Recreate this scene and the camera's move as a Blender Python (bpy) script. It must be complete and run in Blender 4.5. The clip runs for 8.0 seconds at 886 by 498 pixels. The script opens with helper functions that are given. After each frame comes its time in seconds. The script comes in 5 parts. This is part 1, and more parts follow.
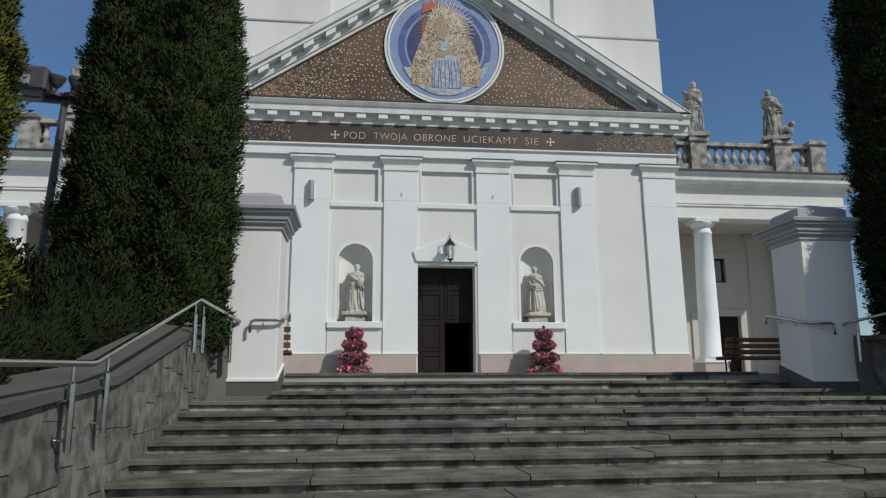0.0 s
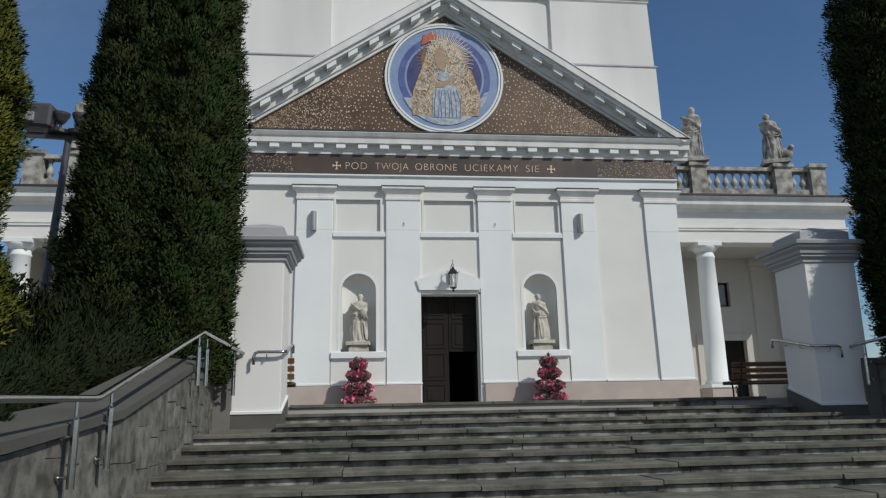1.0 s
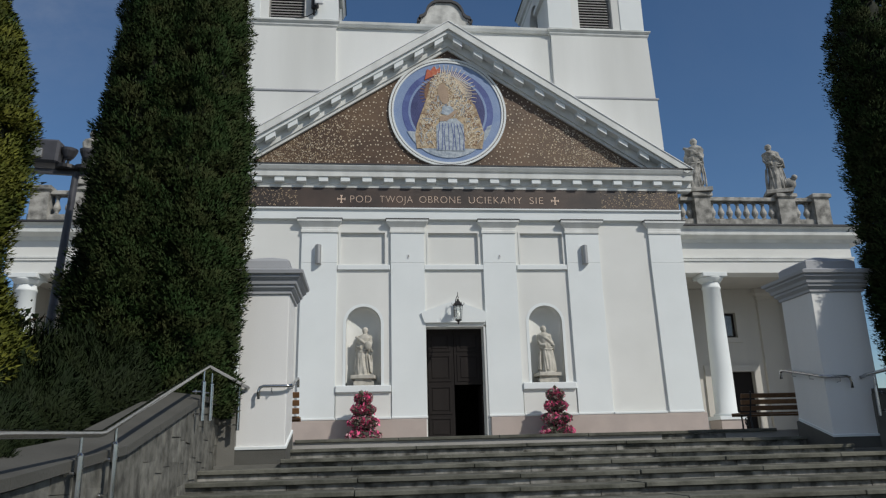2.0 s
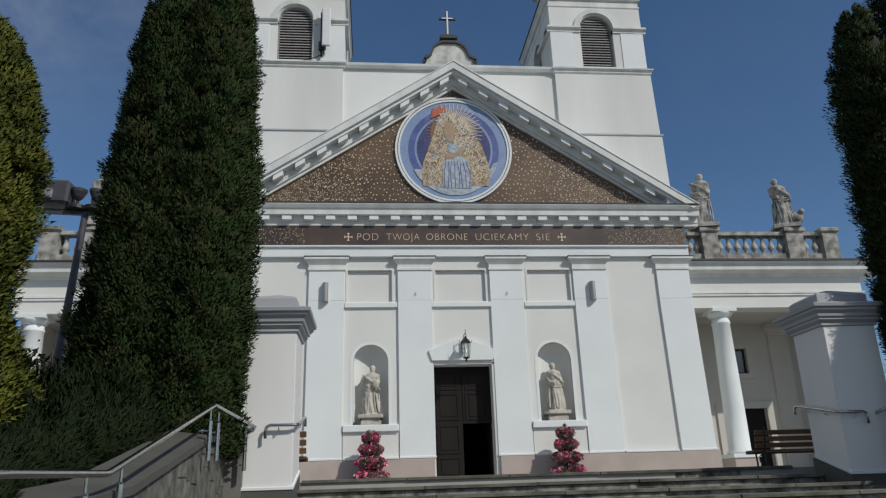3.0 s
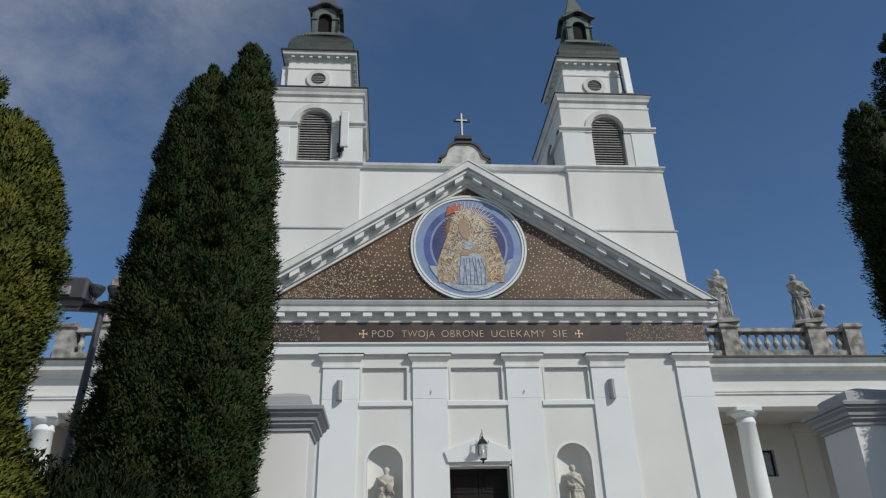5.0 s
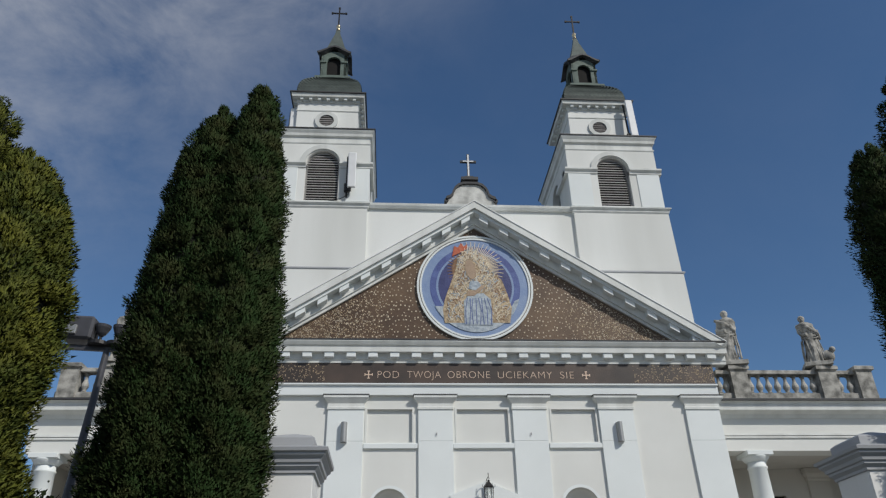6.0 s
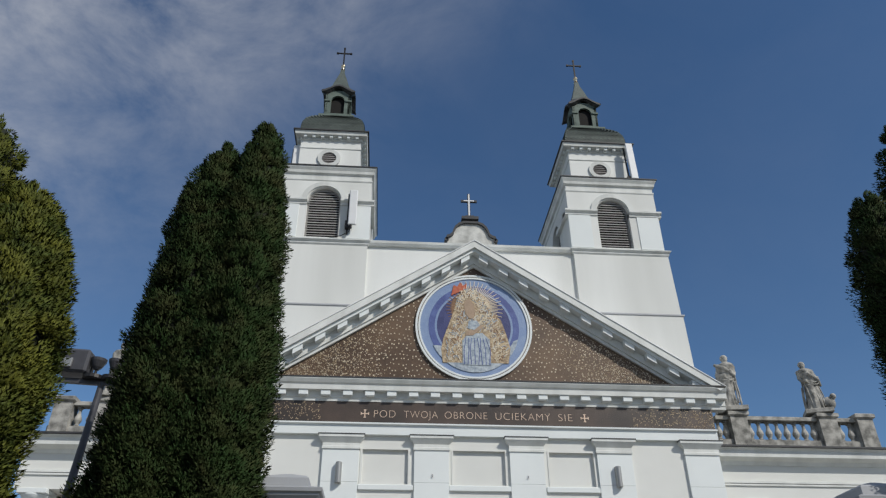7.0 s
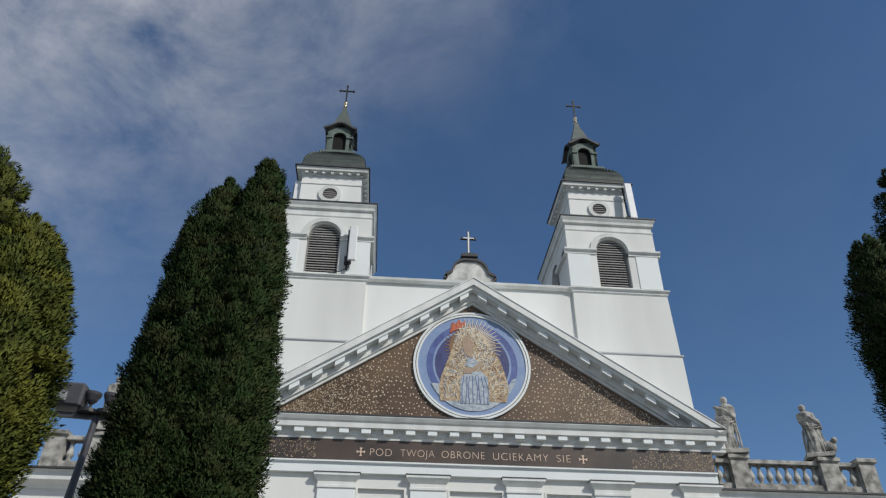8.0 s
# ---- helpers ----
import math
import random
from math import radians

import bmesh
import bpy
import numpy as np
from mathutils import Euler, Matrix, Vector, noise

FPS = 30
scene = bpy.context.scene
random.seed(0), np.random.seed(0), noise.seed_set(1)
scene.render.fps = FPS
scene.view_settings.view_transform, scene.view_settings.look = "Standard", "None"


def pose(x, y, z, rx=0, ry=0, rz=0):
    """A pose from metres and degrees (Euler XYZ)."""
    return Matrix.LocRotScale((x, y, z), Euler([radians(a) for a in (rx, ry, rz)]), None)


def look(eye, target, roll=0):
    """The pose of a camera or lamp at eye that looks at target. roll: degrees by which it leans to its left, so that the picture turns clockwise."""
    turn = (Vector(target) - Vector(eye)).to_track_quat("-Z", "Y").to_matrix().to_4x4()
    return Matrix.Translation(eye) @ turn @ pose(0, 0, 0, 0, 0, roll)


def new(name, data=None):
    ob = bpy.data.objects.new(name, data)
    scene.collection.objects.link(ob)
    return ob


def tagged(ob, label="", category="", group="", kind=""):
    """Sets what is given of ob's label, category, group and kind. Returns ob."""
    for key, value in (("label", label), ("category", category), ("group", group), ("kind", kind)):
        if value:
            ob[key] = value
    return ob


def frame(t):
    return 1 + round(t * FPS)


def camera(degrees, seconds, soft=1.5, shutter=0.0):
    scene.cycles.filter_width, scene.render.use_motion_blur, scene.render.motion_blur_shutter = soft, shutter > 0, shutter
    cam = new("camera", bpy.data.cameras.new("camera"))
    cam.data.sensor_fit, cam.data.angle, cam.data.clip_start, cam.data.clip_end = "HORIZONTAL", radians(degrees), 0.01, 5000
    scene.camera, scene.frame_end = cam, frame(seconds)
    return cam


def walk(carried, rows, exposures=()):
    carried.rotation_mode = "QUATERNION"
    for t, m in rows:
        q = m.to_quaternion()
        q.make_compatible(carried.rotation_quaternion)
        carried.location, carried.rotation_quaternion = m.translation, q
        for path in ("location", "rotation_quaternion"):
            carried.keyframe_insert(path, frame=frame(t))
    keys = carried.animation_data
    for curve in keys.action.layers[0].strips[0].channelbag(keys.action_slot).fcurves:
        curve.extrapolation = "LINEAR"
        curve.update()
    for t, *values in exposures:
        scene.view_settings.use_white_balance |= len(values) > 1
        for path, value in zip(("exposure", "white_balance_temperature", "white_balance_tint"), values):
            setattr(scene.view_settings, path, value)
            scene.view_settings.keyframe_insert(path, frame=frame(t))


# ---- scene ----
cam = camera(62.2, 8.0, soft=1.25)
PATH = [
    (0, (-3.16, -25.306, 0.117), (-2.928, -23.354, 0.486), -0.3),
    (0.5, (-3.154, -25.295, 0.117), (-2.927, -23.35, 0.522), -0.7),
    (1, (-3.163, -25.31, 0.118), (-2.939, -23.373, 0.563), -1.2),
    (1.5, (-3.168, -25.317, 0.12), (-2.95, -23.389, 0.605), -1.4),
    (3, (-3.185, -25.277, 0.093), (-2.991, -23.389, 0.723), -1.9),
    (3.5, (-3.177, -25.276, 0.097), (-2.995, -23.405, 0.779), -2.0),
    (4, (-3.171, -25.268, 0.098), (-3.0, -23.425, 0.854), -1.8),
    (4.5, (-3.177, -25.231, 0.101), (-3.018, -23.413, 0.921), -1.8),
    (6, (-3.19, -25.189, 0.088), (-3.056, -23.447, 1.062), -1.3),
    (6.5, (-3.197, -25.202, 0.092), (-3.066, -23.485, 1.11), -0.8),
    (7, (-3.202, -25.195, 0.105), (-3.069, -23.506, 1.169), -0.3),
    (7.5, (-3.213, -25.194, 0.112), (-3.079, -23.532, 1.217), -0.0),
    (8, (-3.226, -25.208, 0.114), (-3.094, -23.574, 1.261), 0.4),
]
walk(cam, [(t, look(eye, target, roll)) for t, eye, target, roll in PATH],
     exposures=[(0, -0.12), (1.5, -0.14), (3, -0.19), (4.5, -0.14), (6, -0.06), (8, 0.08)])

# ---- light ----
SUN = Vector((0.53, -0.56, 0.64)).normalized()          # towards the sun
world = bpy.data.worlds.new("sky")
scene.world = world
world.use_nodes = True
wn, wl = world.node_tree.nodes, world.node_tree.links
wn.clear()
w_out = wn.new("ShaderNodeOutputWorld")
w_bg = wn.new("ShaderNodeBackground")
sky = wn.new("ShaderNodeTexSky")
sky.sky_type = 'NISHITA'
sky.sun_disc = False
sky.sun_elevation = math.asin(SUN.z)
sky.sun_rotation = math.atan2(SUN.x, SUN.y)
sky.altitude = 200
sky.air_density, sky.dust_density, sky.ozone_density = 1.0, 0.1, 4.0
w_co = wn.new("ShaderNodeTexCoord")
w_map = wn.new("ShaderNodeMapping")
w_map.inputs["Location"].default_value = (0.35, 0.1, 0.2)
w_map.inputs["Scale"].default_value = (1.0, 1.0, 1.5)
w_n1 = wn.new("ShaderNodeTexNoise")
w_n1.inputs["Scale"].default_value = 5.5
w_n1.inputs["Detail"].default_value = 9
w_n1.inputs["Roughness"].default_value = 0.62
w_n1.inputs["Distortion"].default_value = 0.3
w_ramp = wn.new("ShaderNodeValToRGB")
w_ramp.color_ramp.elements[0].position = 0.33
w_ramp.color_ramp.elements[1].position = 0.76
# the thin cloud lies in the west and thins out eastwards
w_dot = wn.new("ShaderNodeVectorMath")
w_dot.operation = 'DOT_PRODUCT'
w_dot.inputs[1].default_value = (-0.60, -0.25, 0.76)
w_west = wn.new("ShaderNodeMapRange")
w_west.interpolation_type = 'SMOOTHSTEP'
w_west.inputs["From Min"].default_value, w_west.inputs["From Max"].default_value = 0.26, 0.70
w_west.inputs["To Min"].default_value, w_west.inputs["To Max"].default_value = 0.02, 0.84
# broken cloud added in the unseen southern sky, for whiter and stronger fill light
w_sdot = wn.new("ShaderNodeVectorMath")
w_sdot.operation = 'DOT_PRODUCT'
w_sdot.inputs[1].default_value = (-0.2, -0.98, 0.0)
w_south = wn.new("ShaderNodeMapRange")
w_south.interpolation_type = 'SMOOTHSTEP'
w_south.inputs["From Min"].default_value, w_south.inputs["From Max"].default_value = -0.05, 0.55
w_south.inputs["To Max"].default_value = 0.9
w_max = wn.new("ShaderNodeMath")
w_max.operation = 'MAXIMUM'
w_mul = wn.new("ShaderNodeMath")
w_mul.operation = 'MULTIPLY'
w_mix = wn.new("ShaderNodeMix")
w_mix.data_type = 'RGBA'
w_mix.inputs["B"].default_value = (6.3, 6.4, 6.7, 1)
wl.new(w_co.outputs["Generated"], w_map.inputs["Vector"])
wl.new(w_map.outputs["Vector"], w_n1.inputs["Vector"])
wl.new(w_n1.outputs["Fac"], w_ramp.inputs["Fac"])
wl.new(w_co.outputs["Generated"], w_dot.inputs[0])
wl.new(w_dot.outputs["Value"], w_west.inputs["Value"])
wl.new(w_ramp.outputs["Color"], w_mul.inputs[0])
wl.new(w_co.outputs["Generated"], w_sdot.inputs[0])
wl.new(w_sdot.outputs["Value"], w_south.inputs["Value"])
wl.new(w_west.outputs["Result"], w_max.inputs[0])
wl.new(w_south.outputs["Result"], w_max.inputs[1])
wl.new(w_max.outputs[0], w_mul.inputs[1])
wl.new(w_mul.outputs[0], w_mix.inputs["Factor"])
w_deep = wn.new("ShaderNodeHueSaturation")
w_deep.inputs["Saturation"].default_value = 1.1
wl.new(sky.outputs["Color"], w_deep.inputs["Color"])
wl.new(w_deep.outputs["Color"], w_mix.inputs["A"])
wl.new(w_mix.outputs["Result"], w_bg.inputs["Color"])
w_bg.inputs["Strength"].default_value = 0.088
wl.new(w_bg.outputs["Background"], w_out.inputs["Surface"])
sun = new("sun", bpy.data.lights.new("sun", 'SUN'))
sun.data.energy, sun.data.angle, sun.data.color = 3.1, radians(0.53), (1.0, 0.955, 0.88)
sun.matrix_basis = look(SUN * 60, (0, 0, 0))


# ---- materials ----
def material(name, base, other=None, rough=0.7, metal=0.0, grain=30.0, blotch=1.2, bump=0.15, spread=0.5, hue_random=0.0, streak=False, spec=0.4, island=False):
    """Two colours mixed by noise at two scales, with a fine bump and roughness that follows the grain."""
    m = bpy.data.materials.new(name)
    m.use_nodes = True
    n, l = m.node_tree.nodes, m.node_tree.links
    b = n["Principled BSDF"]
    b.inputs["Metallic"].default_value = metal
    b.inputs["Specular IOR Level"].default_value = spec
    other = other or tuple(c * 0.8 for c in base)
    co = n.new("ShaderNodeTexCoord")
    mp = n.new("ShaderNodeMapping")
    if streak:
        mp.inputs["Scale"].default_value = (1.0, 1.0, 0.12)
    l.new(co.outputs["Object"], mp.inputs["Vector"])
    big, fine = n.new("ShaderNodeTexNoise"), n.new("ShaderNodeTexNoise")
    big.inputs["Scale"].default_value, big.inputs["Detail"].default_value = blotch, 6
    fine.inputs["Scale"].default_value, fine.inputs["Detail"].default_value = grain, 5
    l.new(mp.outputs["Vector"], big.inputs["Vector"])
    l.new(co.outputs["Object"], fine.inputs["Vector"])
    ramp = n.new("ShaderNodeValToRGB")
    ramp.color_ramp.elements[0].position, ramp.color_ramp.elements[1].position = 0.38, 0.68
    l.new(big.outputs["Fac"], ramp.inputs["Fac"])
    add = n.new("ShaderNodeMath")
    add.operation = 'MULTIPLY_ADD'
    add.inputs[1].default_value, add.inputs[2].default_value = 0.55, -0.2
    l.new(fine.outputs["Fac"], add.inputs[0])
    both = n.new("ShaderNodeMath")
    both.operation = 'MULTIPLY_ADD'
    both.use_clamp = True
    both.inputs[1].default_value = spread
    l.new(ramp.outputs["Color"], both.inputs[0])
    l.new(add.outputs[0], both.inputs[2])
    mix = n.new("ShaderNodeMix")
    mix.data_type = 'RGBA'
    mix.inputs["A"].default_value, mix.inputs["B"].default_value = (*base, 1), (*other, 1)
    l.new(both.outputs[0], mix.inputs["Factor"])
    last = mix.outputs["Result"]
    if hue_random:
        src = n.new("ShaderNodeNewGeometry").outputs["Random Per Island"] if island else n.new("ShaderNodeObjectInfo").outputs["Random"]
        hsv = n.new("ShaderNodeHueSaturation")
        rng = n.new("ShaderNodeMapRange")
        rng.inputs["To Min"].default_value, rng.inputs["To Max"].default_value = 1 - hue_random, 1 + hue_random
        l.new(src, rng.inputs["Value"])
        l.new(rng.outputs["Result"], hsv.inputs["Value"])
        l.new(last, hsv.inputs["Color"])
        last = hsv.outputs["Color"]
    l.new(last, b.inputs["Base Color"])
    rr = n.new("ShaderNodeMapRange")
    rr.inputs["To Min"].default_value, rr.inputs["To Max"].default_value = max(rough - 0.12, 0.03), min(rough + 0.12, 1)
    l.new(fine.outputs["Fac"], rr.inputs["Value"])
    l.new(rr.outputs["Result"], b.inputs["Roughness"])
    if bump:
        bp = n.new("ShaderNodeBump")
        bp.inputs["Strength"].default_value, bp.inputs["Distance"].default_value = bump, 0.02
        l.new(fine.outputs["Fac"], bp.inputs["Height"])
        l.new(bp.outputs["Normal"], b.inputs["Normal"])
    return m


M_WALL = material("warm_white_plaster", (0.72, 0.725, 0.69), (0.635, 0.64, 0.605), 0.85, grain=60, blotch=0.5, bump=0.12, spread=0.6)
M_WHITE = material("cool_white_plaster", (0.75, 0.785, 0.775), (0.67, 0.705, 0.695), 0.8, grain=60, blotch=0.6, bump=0.1, spread=0.5)
M_TOWER = material("tower_plaster", (0.765, 0.775, 0.745), (0.54, 0.545, 0.51), 0.85, grain=40, blotch=0.45, bump=0.12, spread=0.55, streak=True)
M_TRIM = material("grey_white_trim", (0.725, 0.74, 0.71), (0.45, 0.46, 0.435), 0.75, grain=40, blotch=1.6, bump=0.1, streak=True)
M_OLDPLASTER = material("weathered_plaster", (0.66, 0.66, 0.62), (0.30, 0.30, 0.28), 0.85, grain=30, blotch=2.2, bump=0.2, spread=0.8)
M_GREYTRIM = material("grey_painted_cap", (0.40, 0.41, 0.425), (0.31, 0.32, 0.335), 0.6, grain=60, blotch=1.5, bump=0.1)
M_PIER = material("pier_plaster", (0.77, 0.765, 0.74), (0.65, 0.645, 0.62), 0.55, grain=50, blotch=1.1, bump=0.08, streak=True)
# white plaster darkened: the portico's inner shade is put into this colour
M_PORTICOSHADE = material("shade_greyed_portico", (0.56, 0.54, 0.49), (0.44, 0.42, 0.38), 0.85, grain=50, blotch=0.9, bump=0.12, streak=True)
M_PLINTH = material("beige_plinth", (0.46, 0.39, 0.35), (0.36, 0.31, 0.28), 0.8, grain=45, blotch=1.5, bump=0.2)
M_STEP = material("weathered_granite", (0.155, 0.153, 0.125), (0.052, 0.053, 0.04), 0.85, grain=30, blotch=3.2, bump=0.45, spread=0.85, hue_random=0.16)
M_RISER = material("stained_riser", (0.32, 0.31, 0.28), (0.06, 0.058, 0.048), 0.85, grain=22, blotch=5.0, bump=0.4, spread=1.1, hue_random=0.22)
M_PAVE = material("plaza_paving", (0.40, 0.385, 0.36), (0.3, 0.29, 0.27), 0.85, grain=40, blotch=1.0, bump=0.3)
M_CLAD = material("cladding_stone", (0.20, 0.195, 0.168), (0.07, 0.068, 0.058), 0.8, grain=18, blotch=6.0, bump=0.5, spread=0.95, hue_random=0.2)
M_MORTAR = material("grey_mortar", (0.18, 0.175, 0.155), (0.11, 0.108, 0.095), 0.9, grain=60, blotch=2, bump=0.3)
M_COPING = material("dark_coping", (0.10, 0.098, 0.086), (0.062, 0.060, 0.052), 0.75, grain=60, blotch=2, bump=0.25)
M_STEEL = material("brushed_steel", (0.52, 0.52, 0.52), (0.46, 0.46, 0.46), 0.2, metal=1.0, grain=12, blotch=3, bump=0)
M_IRON = material("black_iron", (0.025, 0.025, 0.027), (0.045, 0.043, 0.04), 0.5, metal=0.6, grain=80, blotch=6, bump=0.15)
M_MASTGREY = material("painted_mast", (0.07, 0.07, 0.08), (0.045, 0.045, 0.05), 0.5, grain=80, blotch=6, bump=0.05)
M_TIN = material("dark_roof_tin", (0.06, 0.06, 0.062), (0.035, 0.036, 0.037), 0.6, metal=0.1, grain=40, blotch=2, bump=0.1)
M_SLATE = material("green_grey_shingle", (0.105, 0.128, 0.115), (0.045, 0.058, 0.052), 0.6, grain=30, blotch=3, bump=0.3, hue_random=0.25)
M_PATINA = material("copper_patina", (0.14, 0.18, 0.155), (0.06, 0.085, 0.072), 0.7, grain=30, blotch=3, bump=0.15)
M_DOOR = material("dark_door_wood", (0.018, 0.0145, 0.013), (0.010, 0.008, 0.0075), 0.7, grain=40, blotch=3, bump=0.2, streak=True, spec=0.2)
# near-black colour that paints the shade inside openings
M_INNERSHADE = material("painted_interior_shade", (0.007, 0.0065, 0.006), None, 0.9, bump=0)
M_LOUVRE = material("brown_louvre", (0.46, 0.445, 0.43), (0.26, 0.245, 0.23), 0.75, grain=40, blotch=5, bump=0.2, hue_random=0.25)
M_LOUVREG = material("grey_louvre", (0.19, 0.18, 0.175), (0.10, 0.095, 0.09), 0.75, grain=40, blotch=5, bump=0.2, hue_random=0.25)
M_STATUE = material("niche_statue_stone", (0.55, 0.525, 0.455), (0.34, 0.32, 0.27), 0.85, grain=40, blotch=4, bump=0.3, spread=0.7)
M_OLDSTONE = material("lichened_stone", (0.45, 0.435, 0.395), (0.13, 0.127, 0.115), 0.9, grain=24, blotch=3.5, bump=0.4, spread=0.9)
M_BENCH = material("bench_wood", (0.20, 0.105, 0.045), (0.10, 0.052, 0.024), 0.5, grain=60, blotch=6, bump=0.15, hue_random=0.2)
M_GOLD = material("dull_brass", (0.62, 0.52, 0.36), (0.4, 0.32, 0.2), 0.3, metal=1.0, bump=0.05)
M_WHITEMETAL = material("white_enamel", (0.75, 0.76, 0.76), (0.66, 0.67, 0.67), 0.45, grain=80, blotch=3, bump=0.03)
M_SCONCE = material("grey_lamp_metal", (0.36, 0.36, 0.35), (0.28, 0.28, 0.27), 0.4, metal=0.5, grain=80, bump=0.05)
M_GROUND = material("asphalt_ground", (0.07, 0.07, 0.068), (0.045, 0.045, 0.045), 0.9, grain=60, blotch=0.8, bump=0.4)
M_SOIL = material("planted_soil", (0.05, 0.055, 0.025), (0.03, 0.028, 0.018), 0.95, grain=25, blotch=2, bump=0.6)
M_BARK = material("cedar_bark", (0.12, 0.075, 0.05), (0.06, 0.04, 0.028), 0.9, grain=30, blotch=6, bump=0.5, streak=True)
M_THUJA = material("dark_thuja_leaf", (0.018, 0.041, 0.011), (0.045, 0.048, 0.018), 0.8, grain=9, blotch=3.2, bump=0, spread=0.75, hue_random=0.22, island=True, spec=0.12)
# twigs with the crown's inner shade put into their colour
M_TWIGSHADE = material("twigs_with_painted_shade", (0.009, 0.014, 0.006), (0.018, 0.017, 0.009), 0.9, grain=15, blotch=3, bump=0.4)
M_YELLOW = material("yellow_thuja_leaf", (0.105, 0.108, 0.016), (0.040, 0.058, 0.012), 0.65, grain=8, blotch=2.6, bump=0, spread=0.9, hue_random=0.4, island=True, spec=0.12)
M_JUNIPER = material("juniper_leaf", (0.010, 0.018, 0.006), (0.018, 0.025, 0.008), 0.7, grain=10, blotch=2.2, bump=0, hue_random=0.35, island=True, spec=0.12)
M_FLOWER = material("pink_petal", (0.80, 0.12, 0.28), (0.52, 0.03, 0.13), 0.6, grain=30, blotch=9, bump=0, hue_random=0.45, island=True)
M_PALEFLOWER = material("pale_pink_petal", (0.72, 0.42, 0.46), (0.66, 0.5, 0.5), 0.6, grain=30, blotch=9, bump=0, hue_random=0.3, island=True)
M_FLEAF = material("grey_green_leaf", (0.16, 0.165, 0.12), (0.24, 0.22, 0.19), 0.7, grain=30, blotch=5, bump=0, hue_random=0.4, island=True)
M_BROWNMOSAIC = material("brown_mosaic", (0.062, 0.036, 0.022), (0.28, 0.18, 0.10), 0.45, grain=24, blotch=0.5, bump=0.5, spread=0.42)
M_GOLDMOSAIC = material("gold_mosaic", (0.56, 0.44, 0.28), (0.22, 0.15, 0.09), 0.4, grain=14, blotch=9, bump=0.6, spread=0.9)
M_BLUE = material("blue_mosaic", (0.06, 0.08, 0.24), (0.13, 0.19, 0.42), 0.45, grain=22, blotch=3, bump=0.5)
M_DEEPBLUE = material("deep_blue_mosaic", (0.035, 0.042, 0.13), (0.075, 0.085, 0.22), 0.45, grain=22, blotch=3, bump=0.5)
M_LIGHTBLUE = material("pale_blue_mosaic", (0.19, 0.27, 0.45), (0.28, 0.36, 0.50), 0.45, grain=22, blotch=3, bump=0.5)
M_SILVER = material("silver_mosaic", (0.48, 0.53, 0.56), (0.22, 0.27, 0.33), 0.4, grain=14, blotch=8, bump=0.6, spread=0.9)
M_TAN = material("tan_mosaic", (0.30, 0.17, 0.09), (0.20, 0.11, 0.06), 0.45, grain=20, blotch=5, bump=0.5)
M_PALETAN = material("pale_tan_mosaic", (0.40, 0.29, 0.20), (0.28, 0.20, 0.14), 0.45, grain=20, blotch=5, bump=0.5)
M_RED = material("red_mosaic", (0.45, 0.09, 0.05), (0.5, 0.2, 0.08), 0.45, grain=14, blotch=9, bump=0.6)
M_TESSERA = material("pale_tessera", (0.74, 0.65, 0.50), (0.58, 0.47, 0.32), 0.35, grain=30, bump=0.1)
M_FRIEZE = material("frieze_mosaic", (0.042, 0.034, 0.030), (0.100, 0.070, 0.054), 0.45, grain=34, blotch=0.7, bump=0.5, spread=0.8)
M_LETTER = material("rose_gold_letter", (0.80, 0.62, 0.48), (0.68, 0.5, 0.38), 0.4, metal=0.1, grain=60, bump=0.05)


def glass_material(name, tint):
    m = bpy.data.materials.new(name)
    m.use_nodes = True
    b = m.node_tree.nodes["Principled BSDF"]
    b.inputs["Base Color"].default_value = (*tint, 1)
    b.inputs["Roughness"].default_value = 0.06
    b.inputs["Transmission Weight"].default_value = 0.9
    return m


M_GLASS = glass_material("clear_glass", (0.85, 0.88, 0.88))


# ---- mesh helpers ----
def part(name, bm, mat, parent=None, label="", smooth=False):
    me = bpy.data.meshes.new(name)
    bmesh.ops.recalc_face_normals(bm, faces=bm.faces)
    bm.to_mesh(me)
    bm.free()
    me.materials.append(mat)
    if smooth:
        me.shade_smooth()
    ob = new(name, me)
    if parent is not None:
        ob.parent = parent
    if label:
        ob["label"] = label
    return ob


def thing(name, label, category, at=(0, 0, 0), group="", kind=""):
    e = new(name)
    e.location = at
    return tagged(e, label, category, group, kind)


def box(bm, x0, x1, y0, y1, z0, z1, bevel=0.0):
    v = [bm.verts.new(p) for p in ((x0, y0, z0), (x1, y0, z0), (x1, y1, z0), (x0, y1, z0), (x0, y0, z1), (x1, y0, z1), (x1, y1, z1), (x0, y1, z1))]
    f = [bm.faces.new([v[i] for i in q]) for q in ((0, 3, 2, 1), (4, 5, 6, 7), (0, 1, 5, 4), (1, 2, 6, 5), (2, 3, 7, 6), (3, 0, 4, 7))]
    if bevel:
        edges = {e for q in f for e in q.edges}
        bmesh.ops.bevel(bm, geom=list(edges), offset=bevel, segments=1, affect='EDGES', clamp_overlap=True)
    return bm


def slab(x0, x1, y0, y1, z0, z1, bevel=0.0):
    return box(bmesh.new(), x0, x1, y0, y1, z0, z1, bevel)


def extrude(bm, pts, y0, y1):
    """A polygon in x and z, drawn out along y."""
    a = [bm.verts.new((x, y0, z)) for x, z in pts]
    b = [bm.verts.new((x, y1, z)) for x, z in pts]
    bm.faces.new(a)
    bm.faces.new(b[::-1])
    for i in range(len(pts)):
        j = (i + 1) % len(pts)
        bm.faces.new((a[i], b[i], b[j], a[j]))
    return bm


